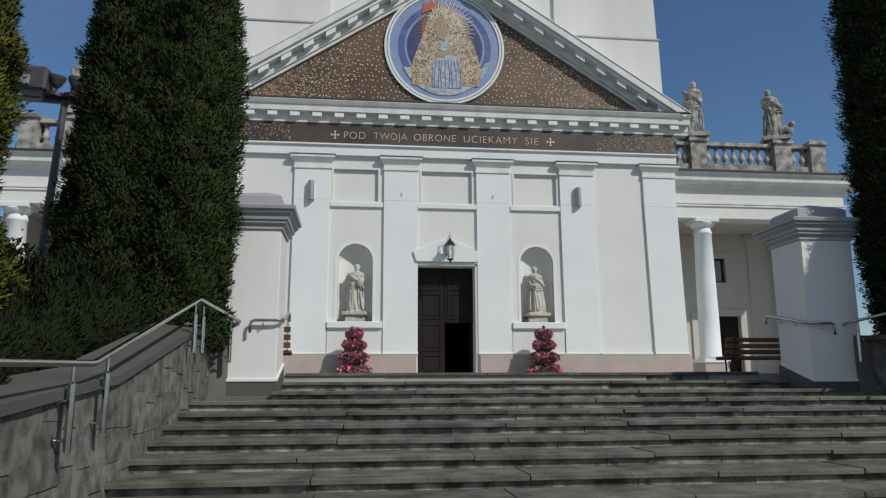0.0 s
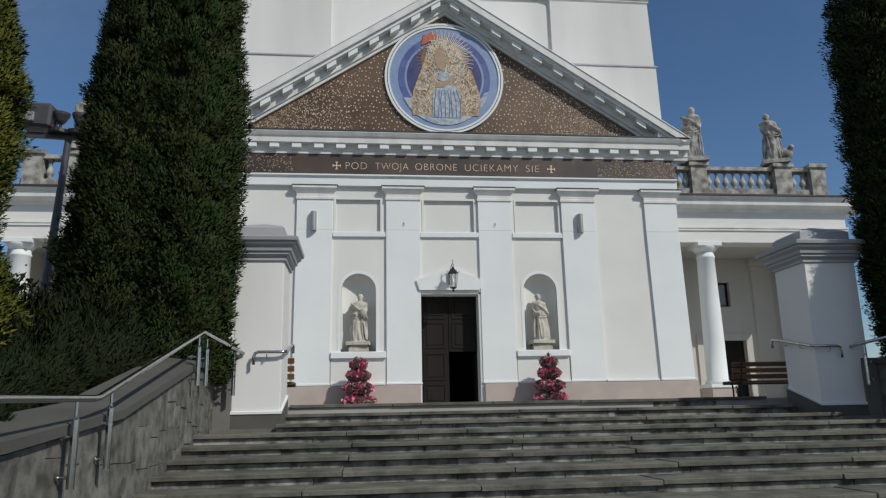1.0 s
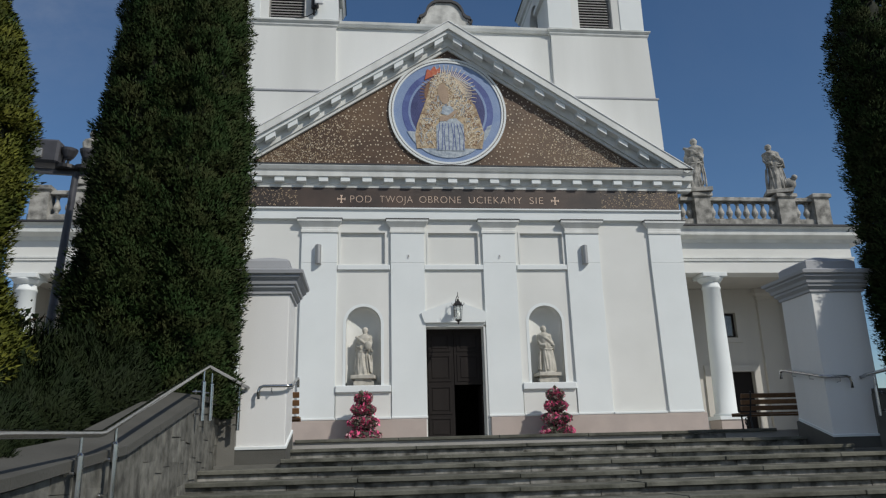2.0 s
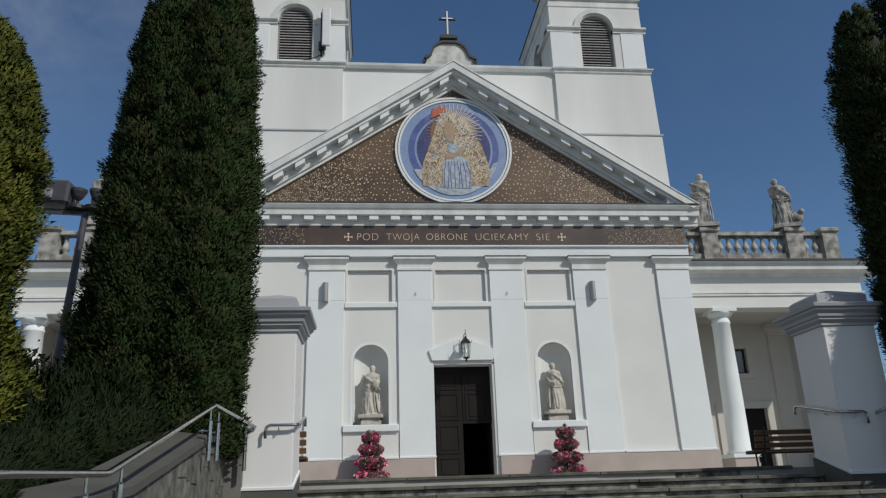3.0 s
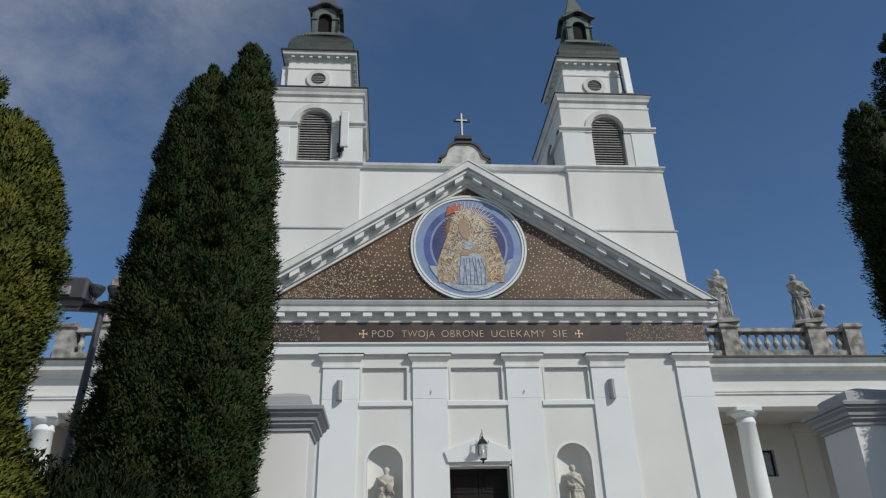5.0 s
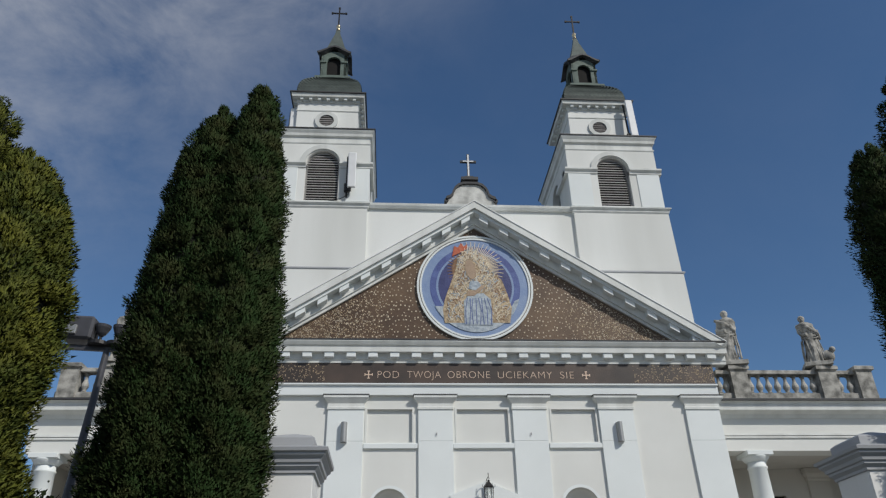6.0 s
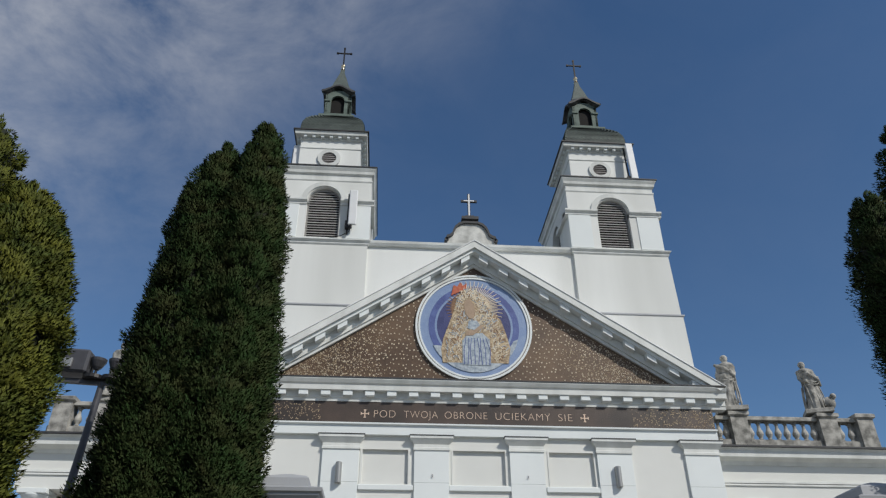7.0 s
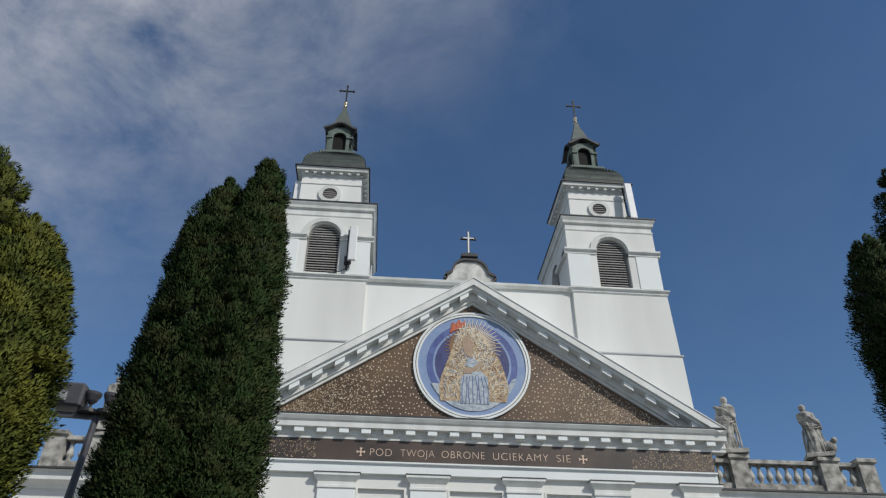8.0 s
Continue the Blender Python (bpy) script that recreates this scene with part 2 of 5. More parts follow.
def extrude_x(bm, pts, x0, x1):
    """A polygon in y and z, drawn out along x."""
    a = [bm.verts.new((x0, y, z)) for y, z in pts]
    b = [bm.verts.new((x1, y, z)) for y, z in pts]
    bm.faces.new(a)
    bm.faces.new(b[::-1])
    for i in range(len(pts)):
        j = (i + 1) % len(pts)
        bm.faces.new((a[i], b[i], b[j], a[j]))
    return bm


def lathe(bm, profile, cx=0, cy=0, seg=20, phase=0.0, sx=1.0, sy=1.0):
    rings = []
    for r, z in profile:
        rings.append([bm.verts.new((cx + sx * r * math.cos(phase + 2 * math.pi * i / seg), cy + sy * r * math.sin(phase + 2 * math.pi * i / seg), z)) for i in range(seg)])
    for a, b in zip(rings, rings[1:]):
        for i in range(seg):
            j = (i + 1) % seg
            bm.faces.new((a[i], a[j], b[j], b[i]))
    bm.faces.new(rings[0][::-1])
    bm.faces.new(rings[-1])
    return bm


def tiers(bm, levels, cx=0.0, cy=0.0):
    """A stack of rectangles (half width, half depth, z) joined in turn: mouldings, caps, roofs."""
    rings = [[bm.verts.new((cx + sx * hx, cy + sy * hy, z)) for sx, sy in ((-1, -1), (1, -1), (1, 1), (-1, 1))] for hx, hy, z in levels]
    for a, b in zip(rings, rings[1:]):
        for i in range(4):
            j = (i + 1) % 4
            bm.faces.new((a[i], a[j], b[j], b[i]))
    bm.faces.new(rings[0][::-1])
    bm.faces.new(rings[-1])
    return bm


def tube(bm, path, r, seg=10):
    path = [Vector(p) for p in path]
    rings = []
    for i, p in enumerate(path):
        d = (path[min(i + 1, len(path) - 1)] - path[max(i - 1, 0)]).normalized()
        side = d.cross(Vector((0, 0, 1)))
        side = side.normalized() if side.length > 1e-4 else Vector((1, 0, 0))
        up = side.cross(d)
        rings.append([bm.verts.new(p + r * (math.cos(2 * math.pi * k / seg) * side + math.sin(2 * math.pi * k / seg) * up)) for k in range(seg)])
    for a, b in zip(rings, rings[1:]):
        for i in range(seg):
            j = (i + 1) % seg
            bm.faces.new((a[i], a[j], b[j], b[i]))
    bm.faces.new(rings[0][::-1])
    bm.faces.new(rings[-1])
    return bm


def arch_pts(cx, half, z0, spring, n=16):
    """An opening's outline: upright sides and a round head."""
    pts = [(cx - half, z0), (cx + half, z0)]
    return pts + [(cx + half * math.cos(math.pi * i / n), spring + half * math.sin(math.pi * i / n)) for i in range(n + 1)]


def ring_strip(bm, outer, inner, y0, y1):
    """A frame between two outlines of equal length, drawn out along y."""
    n = len(outer)
    v = [[bm.verts.new((x, y, z)) for x, z in o] for o, y in ((outer, y0), (inner, y0), (outer, y1), (inner, y1))]
    for i in range(n):
        j = (i + 1) % n
        bm.faces.new((v[0][i], v[0][j], v[1][j], v[1][i]))
        bm.faces.new((v[2][i], v[3][i], v[3][j], v[2][j]))
        bm.faces.new((v[0][i], v[2][i], v[2][j], v[0][j]))
        bm.faces.new((v[1][i], v[1][j], v[3][j], v[3][i]))
    return bm


def wall_with_arch(bm, x0, x1, z0, z1, cx, half, oz0, spring, y0, y1, n=16):
    """A wall from x0 to x1 with one round-headed opening through it."""
    if oz0 > z0 + 1e-4:
        box(bm, x0, x1, y0, y1, z0, oz0)
    box(bm, x0, cx - half, y0, y1, oz0, spring)
    box(bm, cx + half, x1, y0, y1, oz0, spring)
    head = [(cx - half * math.cos(math.pi * i / n), spring + half * math.sin(math.pi * i / n)) for i in range(n + 1)]
    for a, b in zip(head, head[1:]):
        extrude(bm, [a, b, (b[0], z1), (a[0], z1)], y0, y1)
    if cx - half > x0:
        box(bm, x0, cx - half, y0, y1, spring, z1)
        box(bm, cx + half, x1, y0, y1, spring, z1)
    return bm


def pierced(bm, outline, holes, y0, y1):
    """One connected wall with openings through it: outlines in x and z, thickness along y."""
    edges = []
    for loop in [outline] + holes:
        vs = [bm.verts.new((x, y0, z)) for x, z in loop]
        edges += [bm.edges.new((vs[i], vs[(i + 1) % len(vs)])) for i in range(len(vs))]
    got = bmesh.ops.triangle_fill(bm, use_beauty=True, use_dissolve=False, edges=edges, normal=(0, -1, 0))
    faces = [g for g in got["geom"] if isinstance(g, bmesh.types.BMFace)]
    ext = bmesh.ops.extrude_face_region(bm, geom=faces, use_keep_orig=True)
    for v in ext["geom"]:
        if isinstance(v, bmesh.types.BMVert):
            v.co.y += y1 - y0
    return bm


def rect(x0, x1, z0, z1):
    return [(x0, z0), (x1, z0), (x1, z1), (x0, z1)]


# ---- the church front ----
PLAZA = 0.365
church = thing("church", "white neoclassical church front with brown mosaic pediment above the plaza", "church")


def church_wall():
    outline = [(-8.66, PLAZA), (-1.09, PLAZA), (-1.09, 4.43), (1.09, 4.43), (1.09, PLAZA), (8.66, PLAZA), (8.55, 6.6), (8.55, 8.25), (-8.55, 8.25), (-8.55, 6.6)]
    holes = [arch_pts(s * 3.21, 0.60, 2.32, 4.44, 20) for s in (-1, 1)]
    holes += [rect(-4.02, -2.46, 6.56, 7.72), rect(-0.90, 0.90, 6.56, 7.72), rect(2.46, 4.02, 6.56, 7.72)]
    part("wall", pierced(bmesh.new(), outline, holes, 0.0, 0.6), M_WALL, church, "warm white plastered wall")
    for c, h in ((-3.24, 0.80), (0, 0.92), (3.24, 0.80)):
        part("blind_panel", slab(c - h, c + h, 0.10, 0.5, 6.54, 7.74), M_WALL, church)
    # the block behind the front, and its roof
    bm = slab(-8.55, 8.55, 0.62, 26.0, PLAZA, 9.9)
    bmesh.ops.delete(bm, geom=[f for f in bm.faces if f.calc_center_median().y < 0.7], context='FACES')
    part("nave", bm, M_WALL, church)
    bm = extrude(bmesh.new(), [(-8.9, 9.92), (8.9, 9.92), (0, 15.6)], 5.4, 26.3)
    part("roof", bm, M_TIN, church, "dark sheet-metal roof")


church_wall()


def niche(s):
    """A half-round niche: cylinder below, quarter dome above."""
    bm = bmesh.new()
    n, cx, r, yf = 16, s * 3.21, 0.597, 0.22
    cols = [(cx - r * math.cos(math.pi * i / n), yf + 0.26 * math.sin(math.pi * i / n)) for i in range(n + 1)]
    low = [bm.verts.new((x, y, 2.32)) for x, y in cols]
    rows = [low]
    for j in range(9):
        a = math.pi / 2 * j / 9
        rows.append([bm.verts.new((cx - r * math.cos(math.pi * i / n) * math.cos(a), yf + 0.26 * math.sin(math.pi * i / n) * math.cos(a), 4.44 + r * math.sin(a))) for i in range(n + 1)])
    for p, q in zip(rows, rows[1:]):
        for i in range(n):
            bm.faces.new((p[i], p[i + 1], q[i + 1], q[i]))
    nb = part("niche", bm, M_WALL, church, "white arched wall niche", smooth=True)
    bm = ring_strip(bmesh.new(), arch_pts(cx, 0.70, 2.33, 4.44, 20), arch_pts(cx, 0.60, 2.33, 4.44, 20), -0.012, 0.06)
    part("moulding", bm, M_WHITE, nb)
    part("sill", slab(cx - 0.94, cx + 0.94, -0.16, 0.66, 2.09, 2.32, 0.02), M_WHITE, nb)
    part("apron", slab(cx - 0.92, cx + 0.92, -0.05, 0.06, 1.20, 2.09), M_WALL, nb)


niche(-1)
niche(1)


def leaning_slab(x0, x1, lean, z0, z1):
    """A flat pilaster shaft whose foot stands out sideways by lean."""
    bm = slab(x0, x1, -0.09, 0.01, z0, z1)
    for v in bm.verts:
        if v.co.z < (z0 + z1) / 2:
            v.co.x += lean
    return bm


def pilaster(x0, x1, lean=0.0):
    s = part("pilaster", leaning_slab(x0, x1, lean, 1.27, 6.595), M_WHITE, church, "cool white flat pilaster")
    part("upper_shaft", slab(x0, x1, -0.09, 0.01, 6.602, 7.70), M_WHITE, s)
    c = (x0 + x1) / 2
    h = (x1 - x0) / 2
    cap = bmesh.new()
    prof = [(0.0, 7.70), (0.03, 7.70), (0.03, 7.78), (0.015, 7.80), (0.015, 7.90), (0.06, 7.96), (0.14, 8.06), (0.16, 8.08), (0.16, 8.17)]
    tiers(cap, [(h + o, 0.07 + o, z) for o, z in prof], c, -0.03)
    part("capital", cap, M_TRIM, s)
    part("flashing", slab(c - h - 0.18, c + h + 0.18, -0.28, 0.0, 8.168, 8.196), M_TIN, s)
    part("foot", slab(x0 - 0.02 + lean, x1 + 0.02 + lean, -0.13, 0.0, 1.20, 1.28, 0.015), M_WHITE, s)


for a, b, out in ((1.06, 2.25, 0.0), (4.14, 5.38, 0.03), (7.31, 8.55, 0.11)):
    pilaster(a, b, out)
    pilaster(-b, -a, -out)
for x in (-1.62, 1.66):
    part("wall_hook", tube(bmesh.new(), [(x, -0.09, 6.86), (x, -0.13, 6.86), (x, -0.15, 6.82), (x, -0.13, 6.79), (x, -0.11, 6.80)], 0.012, 6), M_SCONCE, church, "small metal wall hook")
    part("hook_plate", slab(x - 0.035, x + 0.035, -0.096, -0.088, 6.76, 6.90), M_WHITEMETAL, church)


def front_trim():
    # plinth with its moulding, both sides of the door
    for s in (-1, 1):
        x0, x1 = sorted((s * 1.1, s * 8.74))
        part("plinth", slab(x0, x1, -0.17, 0.0, PLAZA - 0.02, 1.19, 0.01), M_PLINTH, church, "beige stone plinth")
        for a, b in ((2.29, 4.12), (5.40, 7.30)):
            xa, xb = sorted((s * a, s * b))
            part("moulding", slab(xa, xb, -0.19, 0.0, 1.192, 1.27, 0.015), M_WHITE, church)
    # ledges under the blind panels
    for a, b in ((-4.13, -2.28), (-1.06, 1.06), (2.28, 4.13)):
        part("ledge", slab(a, b, -0.09, 0.05, 6.34, 6.52, 0.015), M_WHITE, church)
    # blind panel frames
    for c, h in ((-3.24, 0.78), (0, 0.90), (3.24, 0.78)):
        bm = ring_strip(bmesh.new(), [(c - h - .07, 6.53), (c + h + .07, 6.53), (c + h + .07, 7.79), (c - h - .07, 7.79)], [(c - h, 6.56), (c + h, 6.56), (c + h, 7.72), (c - h, 7.72)], -0.02, 0.03)
        part("panel_frame", bm, M_WALL, church)
    part("architrave", extrude_x(bmesh.new(), [(0.0, 8.20), (-0.28, 8.20), (-0.28, 8.52), (-0.36, 8.55), (-0.36, 8.60), (0.0, 8.60)], -8.62, 8.62), M_WHITE, church, "smooth white architrave band")
    fr = part("frieze", slab(-8.58, 8.58, -0.30, 0.0, 8.602, 9.36), M_FRIEZE, church, "brown mosaic frieze with metal lettering")
    part("cornice", extrude_x(bmesh.new(), [(0.0, 9.36), (-0.32, 9.36), (-0.33, 9.46), (-0.36, 9.49), (-0.36, 9.70), (-0.57, 9.70), (-0.58, 9.90), (-0.64, 9.94), (-0.71, 10.05), (-0.71, 10.09), (0.0, 10.13)], -9.12, 9.12), M_TRIM, church, "grey-white moulded cornice")
    part("flashing", slab(-9.14, 9.14, -0.735, -0.02, 10.095, 10.135), M_TIN, church, "dark metal cornice flashing")
    for i in range(23):
        x = (i - 11) * 0.775
        part("modillion", slab(x - 0.17, x + 0.17, -0.53, -0.355, 9.51, 9.698, 0.015), M_WHITE, church)
    return fr


frieze = front_trim()


def frieze_specks():
    rnd = random.Random(8)
    bm = bmesh.new()
    for _ in range(700):
        x, z = rnd.choice((-1, 1)) * (8.55 - 3.0 * rnd.random() ** 1.6), rnd.uniform(8.68, 9.32)
        r, q = rnd.uniform(0.008, 0.02), rnd.uniform(0.008, 0.02)
        box(bm, x - r, x + r, -0.308, -0.299, z - q, z + q)
    tagged(part("gold_tesserae", bm, M_GOLDMOSAIC, frieze, "scattered gold mosaic stones"), kind="stuff")


frieze_specks()


def split_letters(me):
    """Each letter of a word becomes a mesh of its own."""
    whole = bmesh.new()
    whole.from_mesh(me)
    bpy.data.meshes.remove(me)
    todo = set(whole.verts)
    while todo:
        seed = min(todo, key=lambda q: q.index)
        todo.discard(seed)
        group, stack = {seed}, [seed]
        while stack:
            for e in stack.pop().link_edges:
                for v in e.verts:
                    if v not in group:
                        group.add(v)
                        stack.append(v)
        todo -= group
        one, at = bmesh.new(), {}
        for v in sorted(group, key=lambda q: q.index):
            at[v] = one.verts.new(v.co)
        for f in {f for v in group for f in v.link_faces}:
            one.faces.new([at[v] for v in f.verts])
        part("letter", one, M_LETTER, frieze)
    whole.free()


def lettering():
    for body, xa, xb in (("POD", -3.69, -2.94), ("TWOJA", -2.64, -1.45), ("OBRONE", -1.20, 0.31), ("UCIEKAMY", 0.61, 2.57), ("SIE", 2.86, 3.37)):
        tc = bpy.data.curves.new("inscription", 'FONT')
        tc.body = body
        tc.size, tc.extrude, tc.space_character, tc.offset = 0.36, 0.006, 1.1, -0.009
        tob = new("inscription_source", tc)
        dg = bpy.context.evaluated_depsgraph_get()
        me = bpy.data.meshes.new_from_object(tob.evaluated_get(dg))
        bpy.data.objects.remove(tob)
        xs, ys = [v.co.x for v in me.vertices], [v.co.y for v in me.vertices]
        k, low, tall = (xb - xa) / (max(xs) - min(xs)), max(0.0, min(ys)), max(ys)
        for v in me.vertices:
            v.co = Vector((xa + (v.co.x - min(xs)) * k, -0.306 - v.co.z, 8.81 + (v.co.y - low) * 0.25 / (tall - low)))
        split_letters(me)
    for x in (-4.01, 3.82):
        bm = bmesh.new()
        box(bm, x - 0.13, x + 0.13, -0.313, -0.3, 8.915, 8.945)
        box(bm, x - 0.018, x + 0.018, -0.316, -0.3, 8.80, 9.06)
        for dx, dz in ((-0.13, 0), (0.13, 0), (0, -0.13), (0, 0.13)):
            w, h = (0.015, 0.045) if dx else (0.045, 0.015)
            box(bm, x + dx - w, x + dx + w, -0.314, -0.3, 8.93 + dz - h, 8.93 + dz + h)
        part("cross_mark", bm, M_LETTER, frieze)


lettering()


def rake(bm, top, bottom, y0, y1, left):
    """One sloping band of the pediment: top and bottom are drops below the outer line."""
    sx = -1 if left else 1
    k = 5.96 / 9.1

    def line(x, drop):
        return (sx * x, 16.06 - k * x - drop)
    x_t, x_b = 9.12, 9.12 - max(0.0, bottom - 0.12) / k * 0.9
    pts = [line(0, top), line(x_t, top) if top < 0.1 else line(9.12 - top / k * 0.9, top), line(x_b, bottom), line(0, bottom)]
    return extrude(bm, pts, y0, y1)


def pediment():
    tym = part("tympanum", extrude(bmesh.new(), [(-8.5, 10.13), (8.5, 10.13), (0, 15.64)], -0.1, 0.38), M_BROWNMOSAIC, church, "brown and gold mosaic tympanum")
    for left in (True, False):
        rc = part("raking_cornice", rake(bmesh.new(), 0.0, 0.30, -0.71, 0.38, left), M_TRIM, church, "grey-white sloping pediment cornice")
        part("fascia", rake(bmesh.new(), 0.302, 0.44, -0.60, 0.38, left), M_WHITE, rc)
        part("bed_moulding", rake(bmesh.new(), 0.442, 0.80, -0.27, -0.09, left), M_TRIM, rc)
        part("bed_moulding", rake(bmesh.new(), 0.802, 0.93, -0.20, -0.09, left), M_TRIM, rc)
        part("flashing", rake(bmesh.new(), -0.035, -0.002, -0.74, 0.38, left), M_WHITEMETAL, rc)
        sx, k = (-1 if left else 1), 5.96 / 9.1
        for i in range(11):
            x = 0.36 + i * 0.775
            bm = bmesh.new()
            za, zb = 16.06 - k * (x - 0.17), 16.06 - k * (x + 0.17)
            extrude(bm, [(sx * (x - 0.17), za - 0.442), (sx * (x + 0.17), zb - 0.442), (sx * (x + 0.17), zb - 0.64), (sx * (x - 0.17), za - 0.64)], -0.55, -0.265)
            part("modillion", bm, M_WHITE, rc)
    # small pale tesserae strewn over the middle of the ground, gold ones towards the corners
    rnd = random.Random(5)
    bm, bg = bmesh.new(), bmesh.new()
    k = 5.96 / 9.1
    for iz in range(26):
        for ix in range(-46, 47):
            x, z = ix * 0.155 + (iz % 2) * 0.078 + rnd.uniform(-.05, .05), 10.3 + iz * 0.2 + rnd.uniform(-.07, .07)
            if math.hypot(x, z - 12.5) < 2.25 or z > 15.06 - k * abs(x) or abs(x) > 5.0 or rnd.random() < (abs(x) - 2.5) * 0.2:
                continue
            r = rnd.uniform(0.015, 0.026)
            box(bm, x - r, x + r, -0.112, -0.098, z - r, z + r)
    for _ in range(11000):
        x, z = rnd.choice((-1, 1)) * (3.2 + 4.6 * rnd.random() ** 0.7), 10.2 + 4 * rnd.random()
        if z > 15.06 - k * abs(x) or abs(x) > 7.6 or rnd.random() > (abs(x) - 2.2) / 3:
            continue
        r, q = rnd.uniform(0.008, 0.02), rnd.uniform(0.008, 0.02)
        box(bm if rnd.random() < 0.35 else bg, x - r, x + r, -0.110, -0.098, z - q, z + q)
    tagged(part("tesserae", bm, M_TESSERA, tym, "scattered pale mosaic stones"), kind="stuff")
    tagged(part("gold_tesserae", bg, M_GOLDMOSAIC, tym, "dense gold mosaic stones"), kind="stuff")


pediment()


def disc(bm, cx, cz, r, y0, y1, n=64, sx=1.0):
    return extrude(bm, [(cx + sx * r * math.cos(2 * math.pi * i / n), cz + r * math.sin(2 * math.pi * i / n)) for i in range(n)], y0, y1)


def medallion():
    cx, cz = -0.05, 12.52
    c64 = [(math.cos(2 * math.pi * i / 64), math.sin(2 * math.pi * i / 64)) for i in range(64)]
    med = part("medallion", disc(bmesh.new(), cx, cz, 2.08, -0.15, -0.09), M_LIGHTBLUE, church, "round blue and gold mosaic medallion with plain robed shape")
    for a, b, y, mat in ((2.24, 2.16, -0.19, M_WHITE), (2.16, 2.13, -0.16, M_BROWNMOSAIC), (2.13, 2.06, -0.185, M_WHITE)):
        part("ring", ring_strip(bmesh.new(), [(cx + a * x, cz + a * z) for x, z in c64], [(cx + b * x, cz + b * z) for x, z in c64], y, -0.09), mat, med)
    def hoop(name, a, b, y, mat):
        part(name, ring_strip(bmesh.new(), [(cx + a * x, cz + a * z) for x, z in c64], [(cx + b * x, cz + b * z) for x, z in c64], y, -0.14), mat, med)
    hoop("middle_ring", 1.74, 1.50, -0.156, M_BLUE)
    hoop("inner_ring", 1.50, 1.42, -0.159, M_LIGHTBLUE)
    part("blue_ground", disc(bmesh.new(), cx, cz, 1.43, -0.156, -0.14), M_DEEPBLUE, med)
    hx, hz = cx - 0.08, cz + 0.75                         # middle of the ray burst
    for name, mat, first, last, reach in (("ray_burst", M_TESSERA, -0.20, 0.62, 1.22), ("dim_ray_burst", M_TAN, 0.63, 1.22, 0.98)):
        bm = bmesh.new()
        n = int((last - first) * 44)
        for i in range(n + 1):
            a = math.pi * (first + (last - first) * i / n)
            l = reach if i % 2 else reach * 0.84
            w = 0.024
            d, nrm = (math.cos(a), math.sin(a)), (-math.sin(a), math.cos(a))
            extrude(bm, [(hx + 0.4 * d[0] - w * nrm[0], hz + 0.4 * d[1] - w * nrm[1]), (hx + l * d[0] - 0.010 * nrm[0], hz + l * d[1] - 0.010 * nrm[1]),
                         (hx + l * d[0] + 0.010 * nrm[0], hz + l * d[1] + 0.010 * nrm[1]), (hx + 0.4 * d[0] + w * nrm[0], hz + 0.4 * d[1] + w * nrm[1])], -0.168, -0.150)
        part(name, bm, mat, med, "gold ray burst")
    part("halo", disc(bmesh.new(), hx, hz, 0.78, -0.163, -0.150, 40), M_TAN, med)
    # a plain robed outline, leaning a little, with the hood on top
    left = [(-1.20, -1.52), (-1.26, -1.0), (-1.18, -0.55), (-0.95, 0.1), (-0.74, 0.70), (-0.66, 1.15), (-0.46, 1.48)]
    right = [(-0.14, 1.58), (0.18, 1.46), (0.42, 1.05), (0.66, 0.66), (1.04, 0.30), (1.24, -0.35), (1.36, -0.9), (1.26, -1.5)]
    part("robe", extrude(bmesh.new(), [(cx + x, cz + z) for x, z in left + right], -0.178, -0.15), M_GOLDMOSAIC, med, "gold mosaic robe shape")
    part("veil", extrude(bmesh.new(), [(cx - 0.16 + 0.20 * x - 0.05 * z, cz + 0.72 + 0.42 * z) for x, z in c64[::2]], -0.199, -0.17), M_PALETAN, med)
    part("gown", extrude(bmesh.new(), [(cx - 0.46, cz - 1.60), (cx + 0.60, cz - 1.60), (cx + 0.58, cz - 0.55), (cx + 0.30, cz - 0.28), (cx - 0.25, cz - 0.34), (cx - 0.46, cz - 0.62)], -0.192, -0.17), M_SILVER, med, "silver mosaic gown shape")
    part("collar", extrude(bmesh.new(), [(cx - 0.26, cz - 0.1), (cx - 0.20, cz + 0.22), (cx + 0.12, cz + 0.22), (cx + 0.30, cz - 0.06), (cx + 0.02, cz - 0.18)], -0.198, -0.17), M_SILVER, med)
    bm = bmesh.new()
    for k in range(8):
        x = cx - 0.40 + k * 0.135
        sway = 0.05 * math.sin(k * 2.1)
        extrude(bm, [(x - 0.014, cz - 1.58), (x + 0.016, cz - 1.58), (x + sway + 0.012, cz - 1.0), (x * 0.8 + cx * 0.2 + 0.012, cz - 0.5), (x * 0.8 + cx * 0.2 - 0.012, cz - 0.5), (x + sway - 0.012, cz - 1.0)], -0.198, -0.18)
    part("gown_fold", bm, M_BLUE, med)
    part("crossed_sleeve", extrude(bmesh.new(), [(cx - 0.34, cz - 0.42), (cx - 0.05, cz - 0.40), (cx + 0.38, cz - 0.02), (cx + 0.26, cz + 0.06), (cx + 0.02, cz - 0.16), (cx - 0.3, cz - 0.22)], -0.203, -0.17), M_PALETAN, med)
    crown = [(-0.86, 1.30), (-0.28, 1.60), (-0.24, 1.86), (-0.40, 1.74), (-0.50, 1.90), (-0.62, 1.70), (-0.76, 1.76)]
    part("crown", extrude(bmesh.new(), [(cx + x, cz + z) for x, z in crown], -0.190, -0.15), M_RED, med, "red mosaic crown shape")
